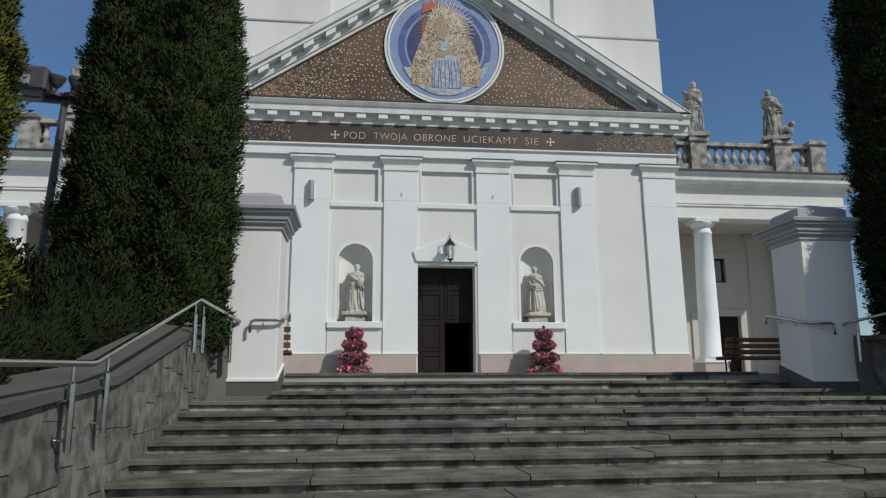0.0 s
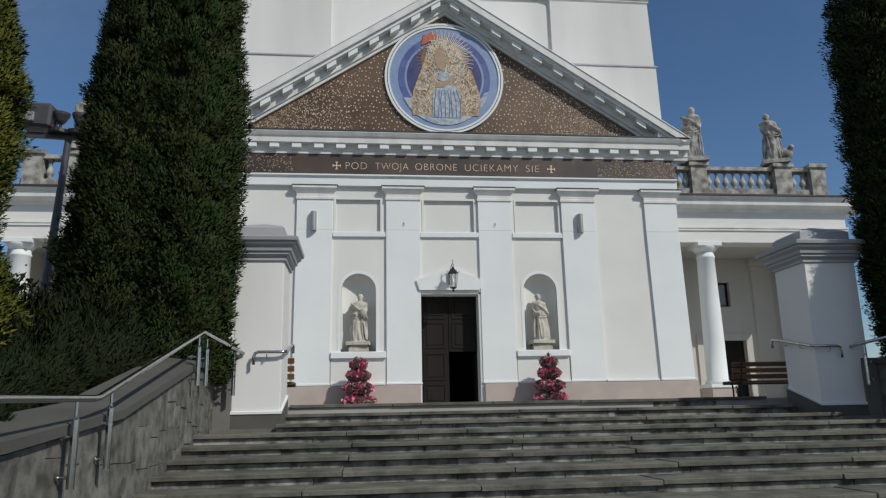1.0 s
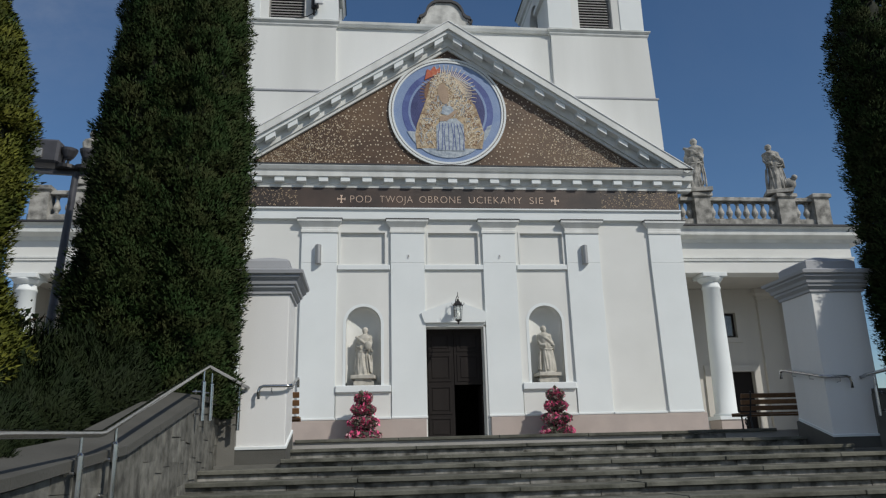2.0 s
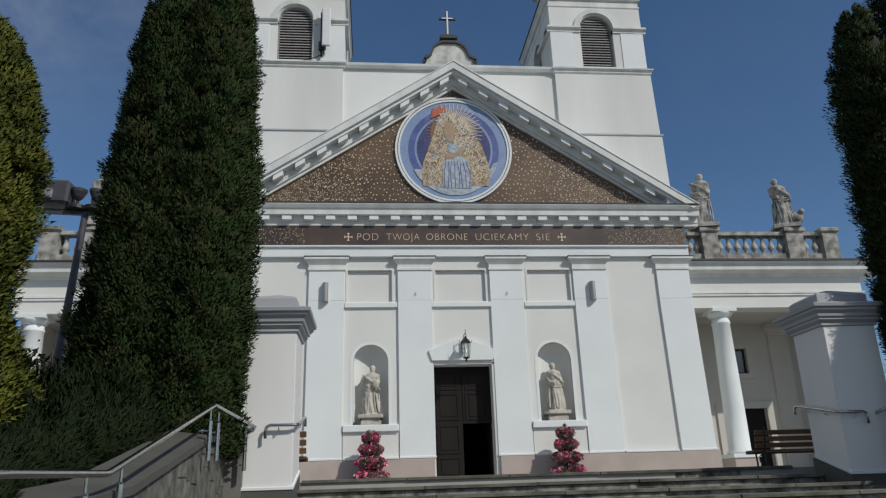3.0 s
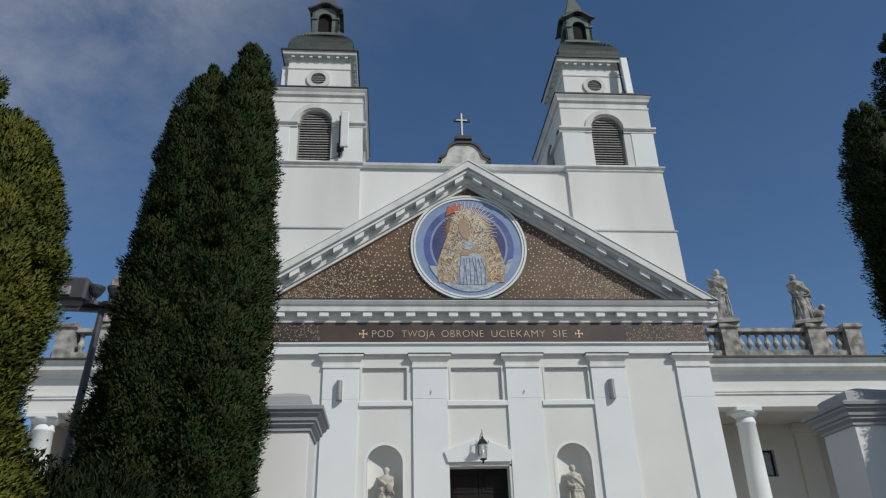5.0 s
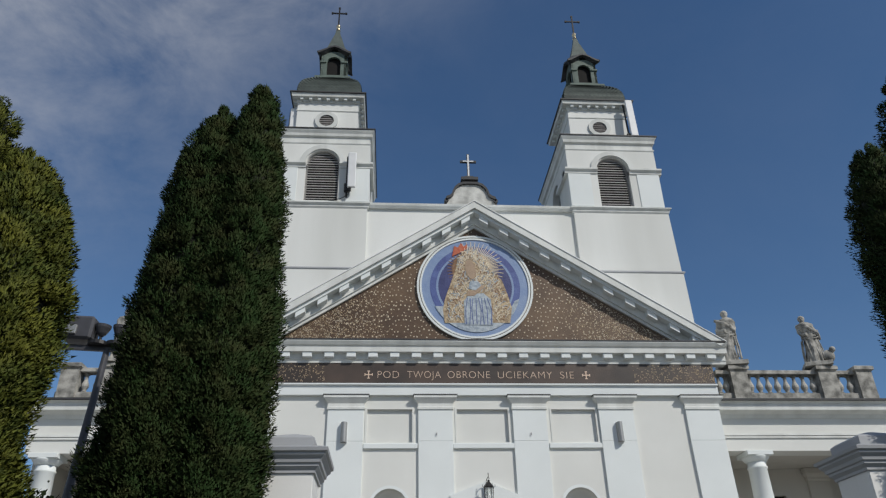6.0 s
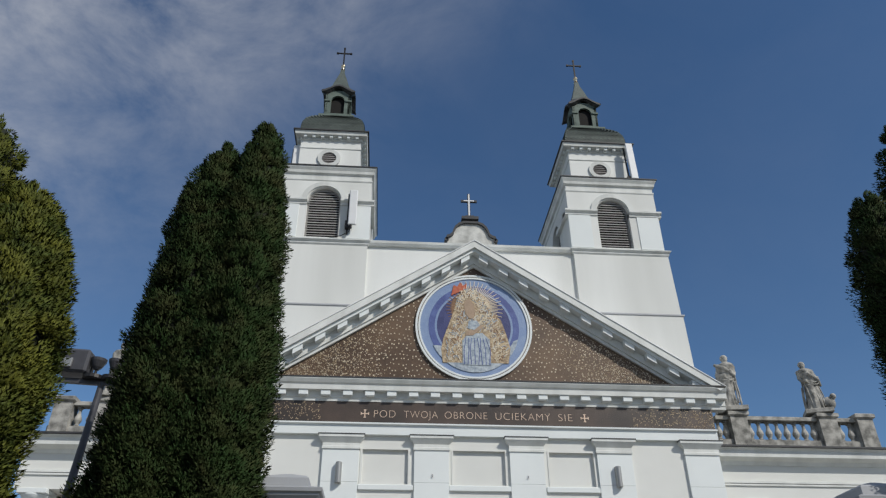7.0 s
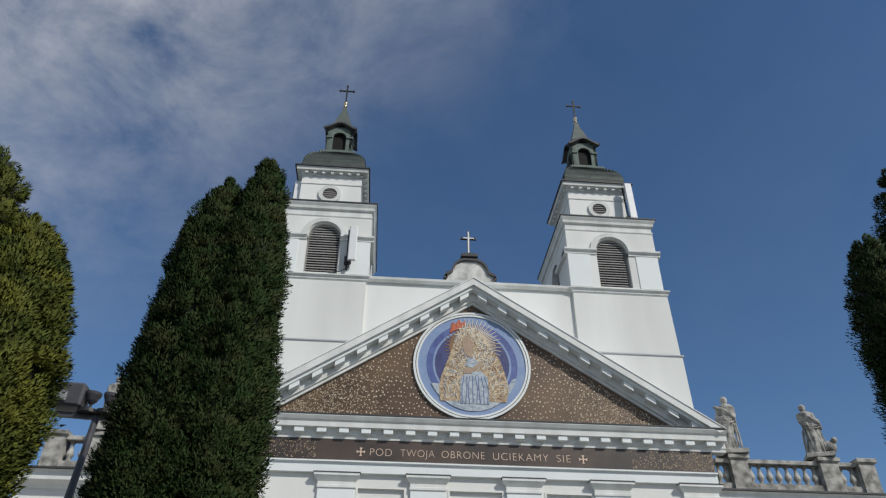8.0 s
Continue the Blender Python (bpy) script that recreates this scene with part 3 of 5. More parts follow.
    cres = [(cx + 1.72 * math.cos(a), cz - 0.05 + 1.84 * math.sin(a)) for a in [math.pi * (1.14 + 0.78 * i / 20) for i in range(21)]]
    cres += [(cx + 0.06 + 1.58 * math.cos(a), cz + 0.10 + 1.62 * math.sin(a)) for a in [math.pi * (1.86 - 0.66 * i / 20) for i in range(21)]]
    part("crescent", extrude(bmesh.new(), cres, -0.176, -0.15), M_SILVER, med, "silver mosaic crescent")
    # chips of stone laid in short curling lines over the robe
    rnd = random.Random(17)
    chips = {0: bmesh.new(), 1: bmesh.new(), 2: bmesh.new()}
    zs = [-1.5, -0.9, -0.35, 0.2, 0.7, 1.15, 1.5]
    for k in range(900):
        z = rnd.uniform(-1.48, 1.48)
        xa, xb = float(np.interp(z, zs, [-1.1, -1.12, -1.0, -0.8, -0.68, -0.62, -0.4])), float(np.interp(z, zs, [1.18, 1.28, 1.12, 0.95, 0.55, 0.36, 0.1]))
        x = rnd.uniform(xa + 0.06, xb - 0.06)
        if math.hypot((x + 0.16) / 0.26, (z - 0.72) / 0.46) < 1 or (-0.48 < x < 0.62 and z < -0.25):
            continue
        a = math.atan2(1.0, 0.45 * x) + rnd.uniform(-0.7, 0.7)
        turn, l, w, face = rnd.uniform(-1.4, 1.4), rnd.uniform(0.05, 0.10), rnd.uniform(0.007, 0.014), -0.183 - 0.012 * rnd.random()
        bm = chips[rnd.choice((0, 0, 0, 1, 2))]
        for _ in range(3):
            dx, dz = math.cos(a), math.sin(a)
            extrude(bm, [(cx + x - w * dz, cz + z + w * dx), (cx + x + w * dz, cz + z - w * dx), (cx + x + l * dx + w * dz, cz + z + l * dz - w * dx), (cx + x + l * dx - w * dz, cz + z + l * dz + w * dx)], face, -0.17)
            face -= 0.0011
            x, z, a = x + l * dx, z + l * dz, a + turn
            if not xa < x < xb:
                break
    for k, m in enumerate((M_TESSERA, M_TAN, M_SILVER)):
        tagged(part("robe_tesserae", chips[k], m, med, "small mosaic stones of the robe"), kind="stuff")


medallion()


SET_BACK = 0.13                                           # the entablature and pediment stand this far behind their drawn depth
for o in church.children:
    if o.name.split(".")[0] in ("architrave", "frieze", "cornice", "flashing", "modillion", "tympanum", "raking_cornice", "medallion"):
        o.location.y = SET_BACK


def main_door():
    door = new("portal")
    door.parent = church
    door["label"] = "dark panelled double door with one wicket standing open"
    jamb = bmesh.new()
    for s in (-1, 1):
        x0, x1 = (-1.10, -1.05) if s < 0 else (0.97, 1.10)
        box(jamb, x0, x1, -0.06, 0.58, PLAZA, 4.36)
    box(jamb, -1.10, 1.10, -0.06, 0.58, 4.30, 4.43)
    part("door_frame", jamb, M_TRIM, door)
    # the head: a low gable of plaster
    part("door_head", extrude(bmesh.new(), [(-1.10, 4.432), (1.02, 4.432), (1.13, 4.78), (-0.02, 5.22), (-1.22, 4.78)], -0.16, 0.04), M_WHITE, door, "white gabled door head")

    def leaf(x0, x1, z0, z1, y, panels):
        lf = part("door_leaf", slab(x0, x1, y, y + 0.05, z0, z1), M_DOOR, door)
        for a, b in panels:
            bm = ring_strip(bmesh.new(), [(x0 + .10, a), (x1 - .10, a), (x1 - .10, b), (x0 + .10, b)], [(x0 + .17, a + .07), (x1 - .17, a + .07), (x1 - .17, b - .07), (x0 + .17, b - .07)], y - 0.025, y + 0.005)
            part("panel_moulding", bm, M_DOOR, lf)
            part("panel", slab(x0 + .22, x1 - .22, y - 0.018, y + 0.004, a + .12, b - .12, 0.012), M_DOOR, lf)
    leaf(-1.05, -0.05, PLAZA + .02, 4.30, 0.50, ((0.55, 1.25), (1.35, 2.32), (2.46, 3.40), (3.50, 4.2)))
    leaf(-0.03, 0.98, 2.34, 4.30, 0.50, ((2.46, 3.40), (3.50, 4.2)))
    # the open wicket, swung inwards
    w = bmesh.new()
    box(w, 0.92, 0.97, 0.56, 1.5, PLAZA + .02, 2.32)
    part("wicket", w, M_DOOR, door)
    part("threshold", slab(-1.1, 1.1, -0.25, 0.6, PLAZA - 0.01, PLAZA + 0.015), M_TRIM, door)
    # box behind the door; its darkness is put into the colour
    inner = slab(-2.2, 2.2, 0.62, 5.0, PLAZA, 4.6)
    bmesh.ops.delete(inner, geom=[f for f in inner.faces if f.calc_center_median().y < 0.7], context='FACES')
    part("vestibule", inner, M_INNERSHADE, door, "vestibule box painted near black for its shade")


main_door()


def attic():
    """The wall between the towers, its coping and the little gable with a cross."""
    part("attic_wall", slab(-4.35, 4.35, 0.53, 1.3, 9.9, 16.30), M_TOWER, church)
    part("attic_coping", extrude_x(bmesh.new(), [(1.4, 16.302), (0.42, 16.302), (0.36, 16.40), (0.34, 16.50), (0.9, 16.56), (1.4, 16.50)], -4.28, 4.28), M_TRIM, church)
    half = [(1.0, 16.66), (0.96, 16.82), (0.82, 16.88), (0.74, 16.96), (0.70, 17.12), (0.62, 17.30), (0.48, 17.46), (0.28, 17.55)]
    line = [(-x, z) for x, z in half] + [(x, z) for x, z in half[::-1]]
    gable = part("attic_gable", extrude(bmesh.new(), [(-1.0, 16.5)] + line + [(1.0, 16.5)], 0.45, 1.1), M_OLDPLASTER, church, "small weathered scrolled gable")
    over = [(x * 1.07, z + 0.10) for x, z in line]
    part("gable_rim", extrude(bmesh.new(), over + line[::-1], 0.36, 1.14), M_TIN, gable)
    for sx in (-1, 1):
        part("volute", tube(bmesh.new(), [(sx * 1.03, 0.36, 16.72), (sx * 1.03, 1.1, 16.72)], 0.09, 14), M_TIN, gable)
    part("cross_base", tiers(bmesh.new(), [(0.24, 0.28, 17.50), (0.24, 0.28, 17.74), (0.36, 0.38, 17.78), (0.36, 0.38, 17.92), (0.20, 0.22, 17.94), (0.18, 0.2, 18.08), (0.07, 0.08, 18.16)], -0.02, 0.75), M_TIN, gable)
    c = bmesh.new()
    box(c, -0.075, 0.035, 0.70, 0.80, 18.1, 19.33)
    box(c, -0.37, 0.33, 0.705, 0.795, 18.90, 19.00)
    gc = part("gable_cross", c, M_TIN, gable, "dark metal cross with a bright front strip")
    c = bmesh.new()
    box(c, -0.052, 0.012, 0.685, 0.699, 18.14, 19.30)
    box(c, -0.25, 0.21, 0.687, 0.703, 18.925, 18.975)
    part("front_strip", c, M_WHITEMETAL, gc)


attic()


# ---- the bell towers ----
def louvre_window(tower, cy, cx, half, z0, spring):
    win = part("louvre_window", ring_strip(bmesh.new(), arch_pts(cx, half + 0.02, z0, spring), arch_pts(cx, half - 0.06, z0 + .05, spring), cy + 0.18, cy + 0.3), M_LOUVRE, tower, "round-headed opening with wooden louvre slats")
    z, i = z0 + 0.07, 0
    while z < spring + half - 0.08:
        h = half if z < spring else math.sqrt(max(half * half - (z - spring) ** 2, 0.01))
        bm = bmesh.new()
        extrude_x(bm, [(cy + 0.14, z), (cy + 0.145, z - 0.04), (cy + 0.28, z + 0.045), (cy + 0.275, z + 0.076)], cx - h + 0.03, cx + h - 0.03)
        part("slat", bm, M_LOUVRE, win)
        z += 0.125
        i += 1
    # near-black sheet: painted shade behind the slats
    part("backing", extrude(bmesh.new(), arch_pts(cx, half + 0.04, z0, spring), cy + 0.34, cy + 0.38), M_INNERSHADE, win)
    return win


def bell_tower(side):
    """side: 1 east, -1 west. Built round its own axis, front at y = -2.5; the base stands at z = 0 of the plan."""
    t = thing("bell_tower", "white plastered bell tower with dark lantern roof and iron cross", "tower", group="church towers")
    H, D = 1.97, 2.50
    def stage(inner, low, high, z0, z1):
        """A stage of the shaft whose outer side leans in from low to high."""
        bm = slab(*sorted((side * inner, side * low)), -D, D, z0, z1)
        for v in bm.verts:
            if v.co.z > (z0 + z1) / 2 and v.co.x * side > 0:
                v.co.x = side * high
        return bm
    part("foot_stage", stage(-1.93, 2.30, 2.24, 9.9, 13.42), M_TOWER, t)
    part("lower_stage", stage(-1.93, 2.18, 2.10, 13.42, 16.32), M_TOWER, t)
    part("string_course", tiers(bmesh.new(), [(2.09, D + .0, 13.42), (2.14, D + .04, 13.45), (2.14, D + .04, 13.50), (2.07, D + 0, 13.53)], side * 0.16), M_GREYTRIM, t)
    part("cornice", tiers(bmesh.new(), [(2.03, D, 16.22), (2.07, D + .05, 16.29), (2.07, D + .05, 16.35), (2.14, D + .14, 16.43), (2.14, D + .14, 16.47), (2.0, D, 16.54)], side * 0.08), M_TRIM, t)
    # belfry: four walls, each with an arch through it
    arch = arch_pts(0.0, 0.70, 16.60, 18.44)
    part("belfry_wall", pierced(bmesh.new(), rect(-H, H, 16.54, 19.50), [arch], -D, -D + 0.5), M_TOWER, t)
    part("belfry_wall", slab(-H, H, D - 0.5, D, 16.54, 19.50), M_TOWER, t)
    for y0 in (-H, H - 0.5):
        flank = pierced(bmesh.new(), rect(-D + 0.5, D - 0.5, 16.54, 19.50), [arch], y0, y0 + 0.5)
        for v in flank.verts:
            v.co = Vector((v.co.y, -v.co.x, v.co.z))
        part("belfry_side", flank, M_TOWER, t)
    louvre_window(t, -D, 0.0, 0.70, 16.60, 18.44)
    for s in (-1, 1):
        # near-black sheets paint the shade within the side arches
        part("side_shade_backing", slab(min(s * 1.55, s * 1.65), max(s * 1.55, s * 1.65), -0.8, 0.8, 16.55, 19.3), M_INNERSHADE, t)
    # imposts, arch hoods, angle pilasters
    for s in (-1, 1):
        x0, x1 = sorted((s * 0.70, s * (H + 0.15)))
        part("impost", extrude_x(bmesh.new(), [(-D + .45, 18.22), (-D - .05, 18.22), (-D - .05, 18.30), (-D - .15, 18.38), (-D - .15, 18.46), (-D + .45, 18.50)], x0, x1), M_TRIM, t)
        for ya, yb in ((-D - 0.09, -0.70), (0.70, D)):
            part("side_impost", slab(*sorted((s * (H - .4), s * (H + .15))), ya + 0.14, yb, 18.26, 18.46), M_TRIM, t)
        xs = sorted((s * (H - 0.95), s * (H + 0.02)))
        part("angle_pilaster", slab(xs[0], xs[1], -D - 0.03, -D + 0.02, 16.56, 18.24), M_WHITE, t)
    n = 20
    bow = [(0.95 * math.cos(math.pi * i / n), 18.48 + 0.90 * math.sin(math.pi * i / n)) for i in range(n + 1)]
    bow += [(-0.72 * math.cos(math.pi * i / n), 18.48 + 0.70 * math.sin(math.pi * i / n)) for i in range(n + 1)]
    hood = extrude(bmesh.new(), bow, -D - 0.07, -D + 0.05)
    part("arch_hood", hood, M_TRIM, t)
    part("entablature", tiers(bmesh.new(), [(H, D, 19.45), (H + .03, D + .03, 19.50), (H + .03, D + .03, 19.56), (H - .01, D - .01, 19.58), (H - .01, D - .01, 19.80), (H + .08, D + .08, 19.86), (H + .10, D + .10, 19.98), (H + .17, D + .17, 20.10), (H + .17, D + .17, 20.16)]), M_TRIM, t)
    part("cornice_flashing", tiers(bmesh.new(), [(H + .21, D + .21, 20.162), (H + .21, D + .21, 20.21), (1.5, 1.6, 20.38)]), M_TIN, t)
    # the drum above, with a round window in its front
    h = 1.39
    part("drum", slab(-h, h, -h, h, 20.25, 22.65), M_TOWER, t)
    oc = part("oculus", ring_strip(bmesh.new(), [(0.52 * math.cos(2 * math.pi * i / 32), 21.60 + 0.50 * math.sin(2 * math.pi * i / 32)) for i in range(32)],
                                   [(0.33 * math.cos(2 * math.pi * i / 32), 21.60 + 0.32 * math.sin(2 * math.pi * i / 32)) for i in range(32)], -h - 0.08, -h + 0.02), M_TRIM, t, "round louvred window in a white ring")
    # near-black disc paints the shade between the oculus slats
    part("backing", disc(bmesh.new(), 0, 21.60, 0.335, -h - 0.012, -h + 0.02, 32), M_INNERSHADE, oc)
    for i in range(5):
        z = 21.36 + i * 0.12
        hw = math.sqrt(max(0.32 ** 2 - (z - 21.60) ** 2, 0.01))
        part("slat", extrude_x(bmesh.new(), [(-h - 0.05, z - 0.03), (-h - 0.045, z - 0.04), (-h - 0.012, z + 0.045), (-h - 0.02, z + 0.05)], -hw, hw), M_LOUVREG, oc)
    part("band", tiers(bmesh.new(), [(h, h, 22.16), (h + .03, h + .03, 22.18), (h + .03, h + .03, 22.23), (h, h, 22.25)]), M_TRIM, t)
    part("eave", tiers(bmesh.new(), [(h, h, 22.62), (h + .06, h + .06, 22.67), (h + .06, h + .06, 22.80), (h + .26, h + .26, 22.84), (h + .30, h + .30, 23.02)]), M_TRIM, t)
    for i in range(7):
        x = -1.2 + i * 0.4
        part("bracket", slab(x - 0.07, x + 0.07, -h - 0.2, -h - 0.05, 22.72, 22.835), M_WHITE, t)
        for s in (-1, 1):
            part("bracket", slab(*sorted((s * (h + .05), s * (h + .2))), x - 0.07, x + 0.07, 22.72, 22.835), M_WHITE, t)
    part("eave_flashing", tiers(bmesh.new(), [(h + .36, h + .36, 23.022), (h + .36, h + .36, 23.08), (h + .1, h + .1, 23.14)]), M_TIN, t)
    # bell-shaped shingle roof
    prof = [(1.46, 23.10), (1.48, 23.4), (1.43, 23.75), (1.30, 24.1), (1.10, 24.4), (0.92, 24.6), (0.80, 24.75)]
    roof = part("shingle_roof", tiers(bmesh.new(), [(r, r, z) for r, z in prof]), M_SLATE, t, "green-grey shingled bell roof")
    for k in range(18):                                   # courses of shingles on the front and the two sides
        f = k / 18
        z = 23.14 + f * 1.58
        r = float(np.interp(z, [p[1] for p in prof], [p[0] for p in prof]))
        z2 = z + 0.14
        r2 = float(np.interp(z2, [p[1] for p in prof], [p[0] for p in prof]))
        n = 14
        for side_i in range(4):
            bm = bmesh.new()
            rot = Matrix.Rotation(side_i * math.pi / 2, 3, 'Z')
            for i in range(n):
                xa, xb = (i + (k % 2) * .5) / n * 2 - 1, (i + 1 + (k % 2) * .5) / n * 2 - 1
                xb = min(xb, 1.0)
                if xa > 0.98:
                    continue
                m = (xa + xb) / 2
                pts = [(xa * r, z + .045), (m * r, z - .02), (xb * r, z + .045)]
                v = [bm.verts.new(rot @ Vector((x, -(r + 0.03), zz))) for x, zz in pts]
                v += [bm.verts.new(rot @ Vector((xb * r2, -(r2 + 0.012), z2))), bm.verts.new(rot @ Vector((xa * r2, -(r2 + 0.012), z2)))]
                bm.faces.new(v)
            part("shingle_course", bm, M_SLATE, roof)
    # open lantern, with an added near-black block for the shade inside
    lb = part("lantern_base", tiers(bmesh.new(), [(0.86, 0.86, 24.74), (0.86, 0.86, 24.84), (0.70, 0.70, 24.88), (0.70, 0.70, 24.98)]), M_PATINA, t)
    L = bmesh.new()
    for rot in range(4):
        one = bmesh.new()
        wall_with_arch(one, -0.62, 0.62, 24.98, 26.62, 0, 0.33, 25.10, 25.95, -0.62, -0.50, 10)
        bmesh.ops.rotate(one, verts=one.verts, matrix=Matrix.Rotation(rot * math.pi / 2, 3, 'Z'))
        tmp = bpy.data.meshes.new("side")
        one.to_mesh(tmp)
        one.free()
        L.from_mesh(tmp)
        bpy.data.meshes.remove(tmp)
    lan = part("lantern", L, M_PATINA, t, "verdigris-green open roof lantern")
    part("lantern_shade_core", slab(-0.45, 0.45, -0.45, 0.45, 24.98, 26.5), M_INNERSHADE, lan)
    for sx in (-1, 1):
        for sy in (-1, 1):
            part("corner_impost", slab(*sorted((sx * 0.36, sx * 0.68)), *sorted((sy * 0.36, sy * 0.68)), 25.86, 25.98, 0.02), M_PATINA, lan)
    # curved gables of the lantern roof, one to each side
    cap = bmesh.new()
    for rot in range(4):
        m = Matrix.Rotation(rot * math.pi / 2, 3, 'Z')
        xs = [-0.84, -0.66, -0.43, -0.2, 0, 0.2, 0.43, 0.66, 0.84]
        zs = [26.46, 26.52, 26.66, 26.82, 26.88, 26.82, 26.66, 26.52, 26.46]
        fr = [cap.verts.new(m @ Vector((x, -0.82, z))) for x, z in zip(xs, zs)]
        fb = [cap.verts.new(m @ Vector((x, -0.82, z - 0.10))) for x, z in zip(xs, zs)]
        up = [cap.verts.new(m @ Vector((x * 0.52, -0.48, 27.02 + (z - 26.46) * 0.3))) for x, z in zip(xs, zs)]
        lo = [cap.verts.new(m @ Vector((x * 0.65, -0.60, z - 0.10))) for x, z in zip(xs, zs)]
        for i in range(8):
            cap.faces.new((fr[i], fr[i + 1], up[i + 1], up[i]))
            cap.faces.new((fb[i], fb[i + 1], fr[i + 1], fr[i]))
            cap.faces.new((lo[i], lo[i + 1], fb[i + 1], fb[i]))
    part("lantern_roof", cap, M_TIN, lan, "dark curved lantern roof")
    part("spire", tiers(bmesh.new(), [(0.50, 0.50, 26.95), (0.41, 0.41, 27.2), (0.28, 0.28, 27.75), (0.14, 0.14, 28.3), (0.09, 0.09, 28.64)]), M_SLATE, t)
    part("finial_ball", lathe(bmesh.new(), [(0.07, 28.62), (0.12, 28.68), (0.07, 28.76), (0.08, 28.82), (0.12, 28.92), (0.11, 29.01), (0.07, 29.09), (0.04, 29.15)], seg=14), M_GOLD, t, "dull brass ball")
    c = bmesh.new()
    box(c, -0.035, 0.035, -0.035, 0.035, 29.1, 30.32)
    box(c, -0.36, 0.36, -0.03, 0.03, 29.92, 29.98)
    for x, z in ((-0.36, 29.95), (0.36, 29.95), (0, 30.32)):
        box(c, x - 0.05, x + 0.05, -0.04, 0.04, z - 0.05, z + 0.05)
    part("cross", c, M_IRON, t, "black iron cross")
    # the upper stages sit a little off the middle of the shaft
    for o in t.children:
        o.location.x = side * {"drum": 0.10, "oculus": 0.12, "band": 0.10, "eave": 0.10, "bracket": 0.10, "eave_flashing": 0.10, "shingle_roof": 0.08, "lantern_base": 0.06, "lantern": 0.06}.get(o.name.split(".")[0], 0.02)
    t.location = (side * 6.21, 2.9, 0)
    return t


bell_tower(-1)
bell_tower(1)["label"] = "white plastered bell tower with panel antenna beside its round window"


def panel_antenna(x, y, z0, z1, lean):
    a = thing("panel_antenna", "white panel antenna on a steel bracket", "antenna", (x, y, z0), group="antennas on the towers")
    h = z1 - z0
    part("housing", slab(-0.17, 0.17, -0.13, 0.0, 0.0, h, 0.03), M_WHITEMETAL, a)
    part("connector", lathe(bmesh.new(), [(0.05, -0.16), (0.05, 0.01)], -0.05, -0.06, 10), M_IRON, a)
    part("bracket", slab(-0.04, 0.04, 0.0, 0.24, h * 0.2, h * 0.2 + 0.06), M_IRON, a)
    part("bracket", slab(-0.04, 0.04, 0.0, 0.24, h * 0.8, h * 0.8 + 0.06), M_IRON, a)
    part("mount_pole", tube(bmesh.new(), [(-0.2, 0.12, -0.35), (-0.2, 0.12, h * 0.95)], 0.04, 8), M_IRON, a)
    part("junction_box", slab(-0.3, -0.1, -0.02, 0.16, -0.12, 0.25, 0.02), M_IRON, a)
    part("cable", tube(bmesh.new(), [(-0.05, -0.06, -0.14), (-0.12, 0.0, -0.3), (-0.45, 0.14, -0.42), (-0.9, 0.2, -0.45)], 0.018, 6), M_IRON, a)
    a.rotation_euler = (radians(lean), 0, 0)


panel_antenna(-4.97, 0.16, 17.05, 18.75, 3)
panel_antenna(7.74, 1.02, 20.75, 22.95, -3)
panel_antenna(-7.86, 1.75, 20.75, 22.5, -3)


# ---- the side wings with their porticoes ----
def column(x, y):
    c = thing("portico_column", "smooth white round column of the side portico", "column", (x, y, PLAZA), group="portico columns")
    part("base", tiers(bmesh.new(), [(0.48, 0.48, 0.55), (0.48, 0.48, 0.68)]), M_WHITE, c)
    part("pedestal", slab(-0.44, 0.44, -0.44, 0.44, 0.0, 0.55), M_PLINTH, c)
    part("shaft", lathe(bmesh.new(), [(0.44, 0.68), (0.44, 0.76), (0.37, 0.80), (0.362, 2.2), (0.34, 3.6), (0.31, 5.22), (0.335, 5.24), (0.335, 5.30), (0.31, 5.32), (0.31, 5.46)], seg=32), M_WHITE, c, smooth=False)
    part("capital", lathe(bmesh.new(), [(0.33, 5.46), (0.36, 5.48), (0.46, 5.60), (0.47, 5.64)], seg=32), M_WHITE, c)
    part("abacus", slab(-0.46, 0.46, -0.46, 0.46, 5.64, 5.79, 0.01), M_WHITE, c)
    for o in c.children:
        if o.name.startswith(("shaft", "capital")):
            for p in o.data.polygons:
                p.use_smooth = len(p.vertices) == 4
    return c


def baluster(parent, x, y, z0, mesh=[]):
    if not mesh:
        bm = lathe(bmesh.new(), [(0.10, 0.0), (0.10, 0.06), (0.06, 0.09), (0.075, 0.14), (0.125, 0.24), (0.12, 0.32), (0.065, 0.46), (0.05, 0.56), (0.07, 0.60), (0.055, 0.63), (0.10, 0.66), (0.10, 0.70)], seg=12)
        ob = part("baluster", bm, M_OLDSTONE, parent)
        mesh.append(ob.data)
    else:
        ob = new("baluster", mesh[0])
        ob.parent = parent
    ob.location = (x, y, z0)
    return ob


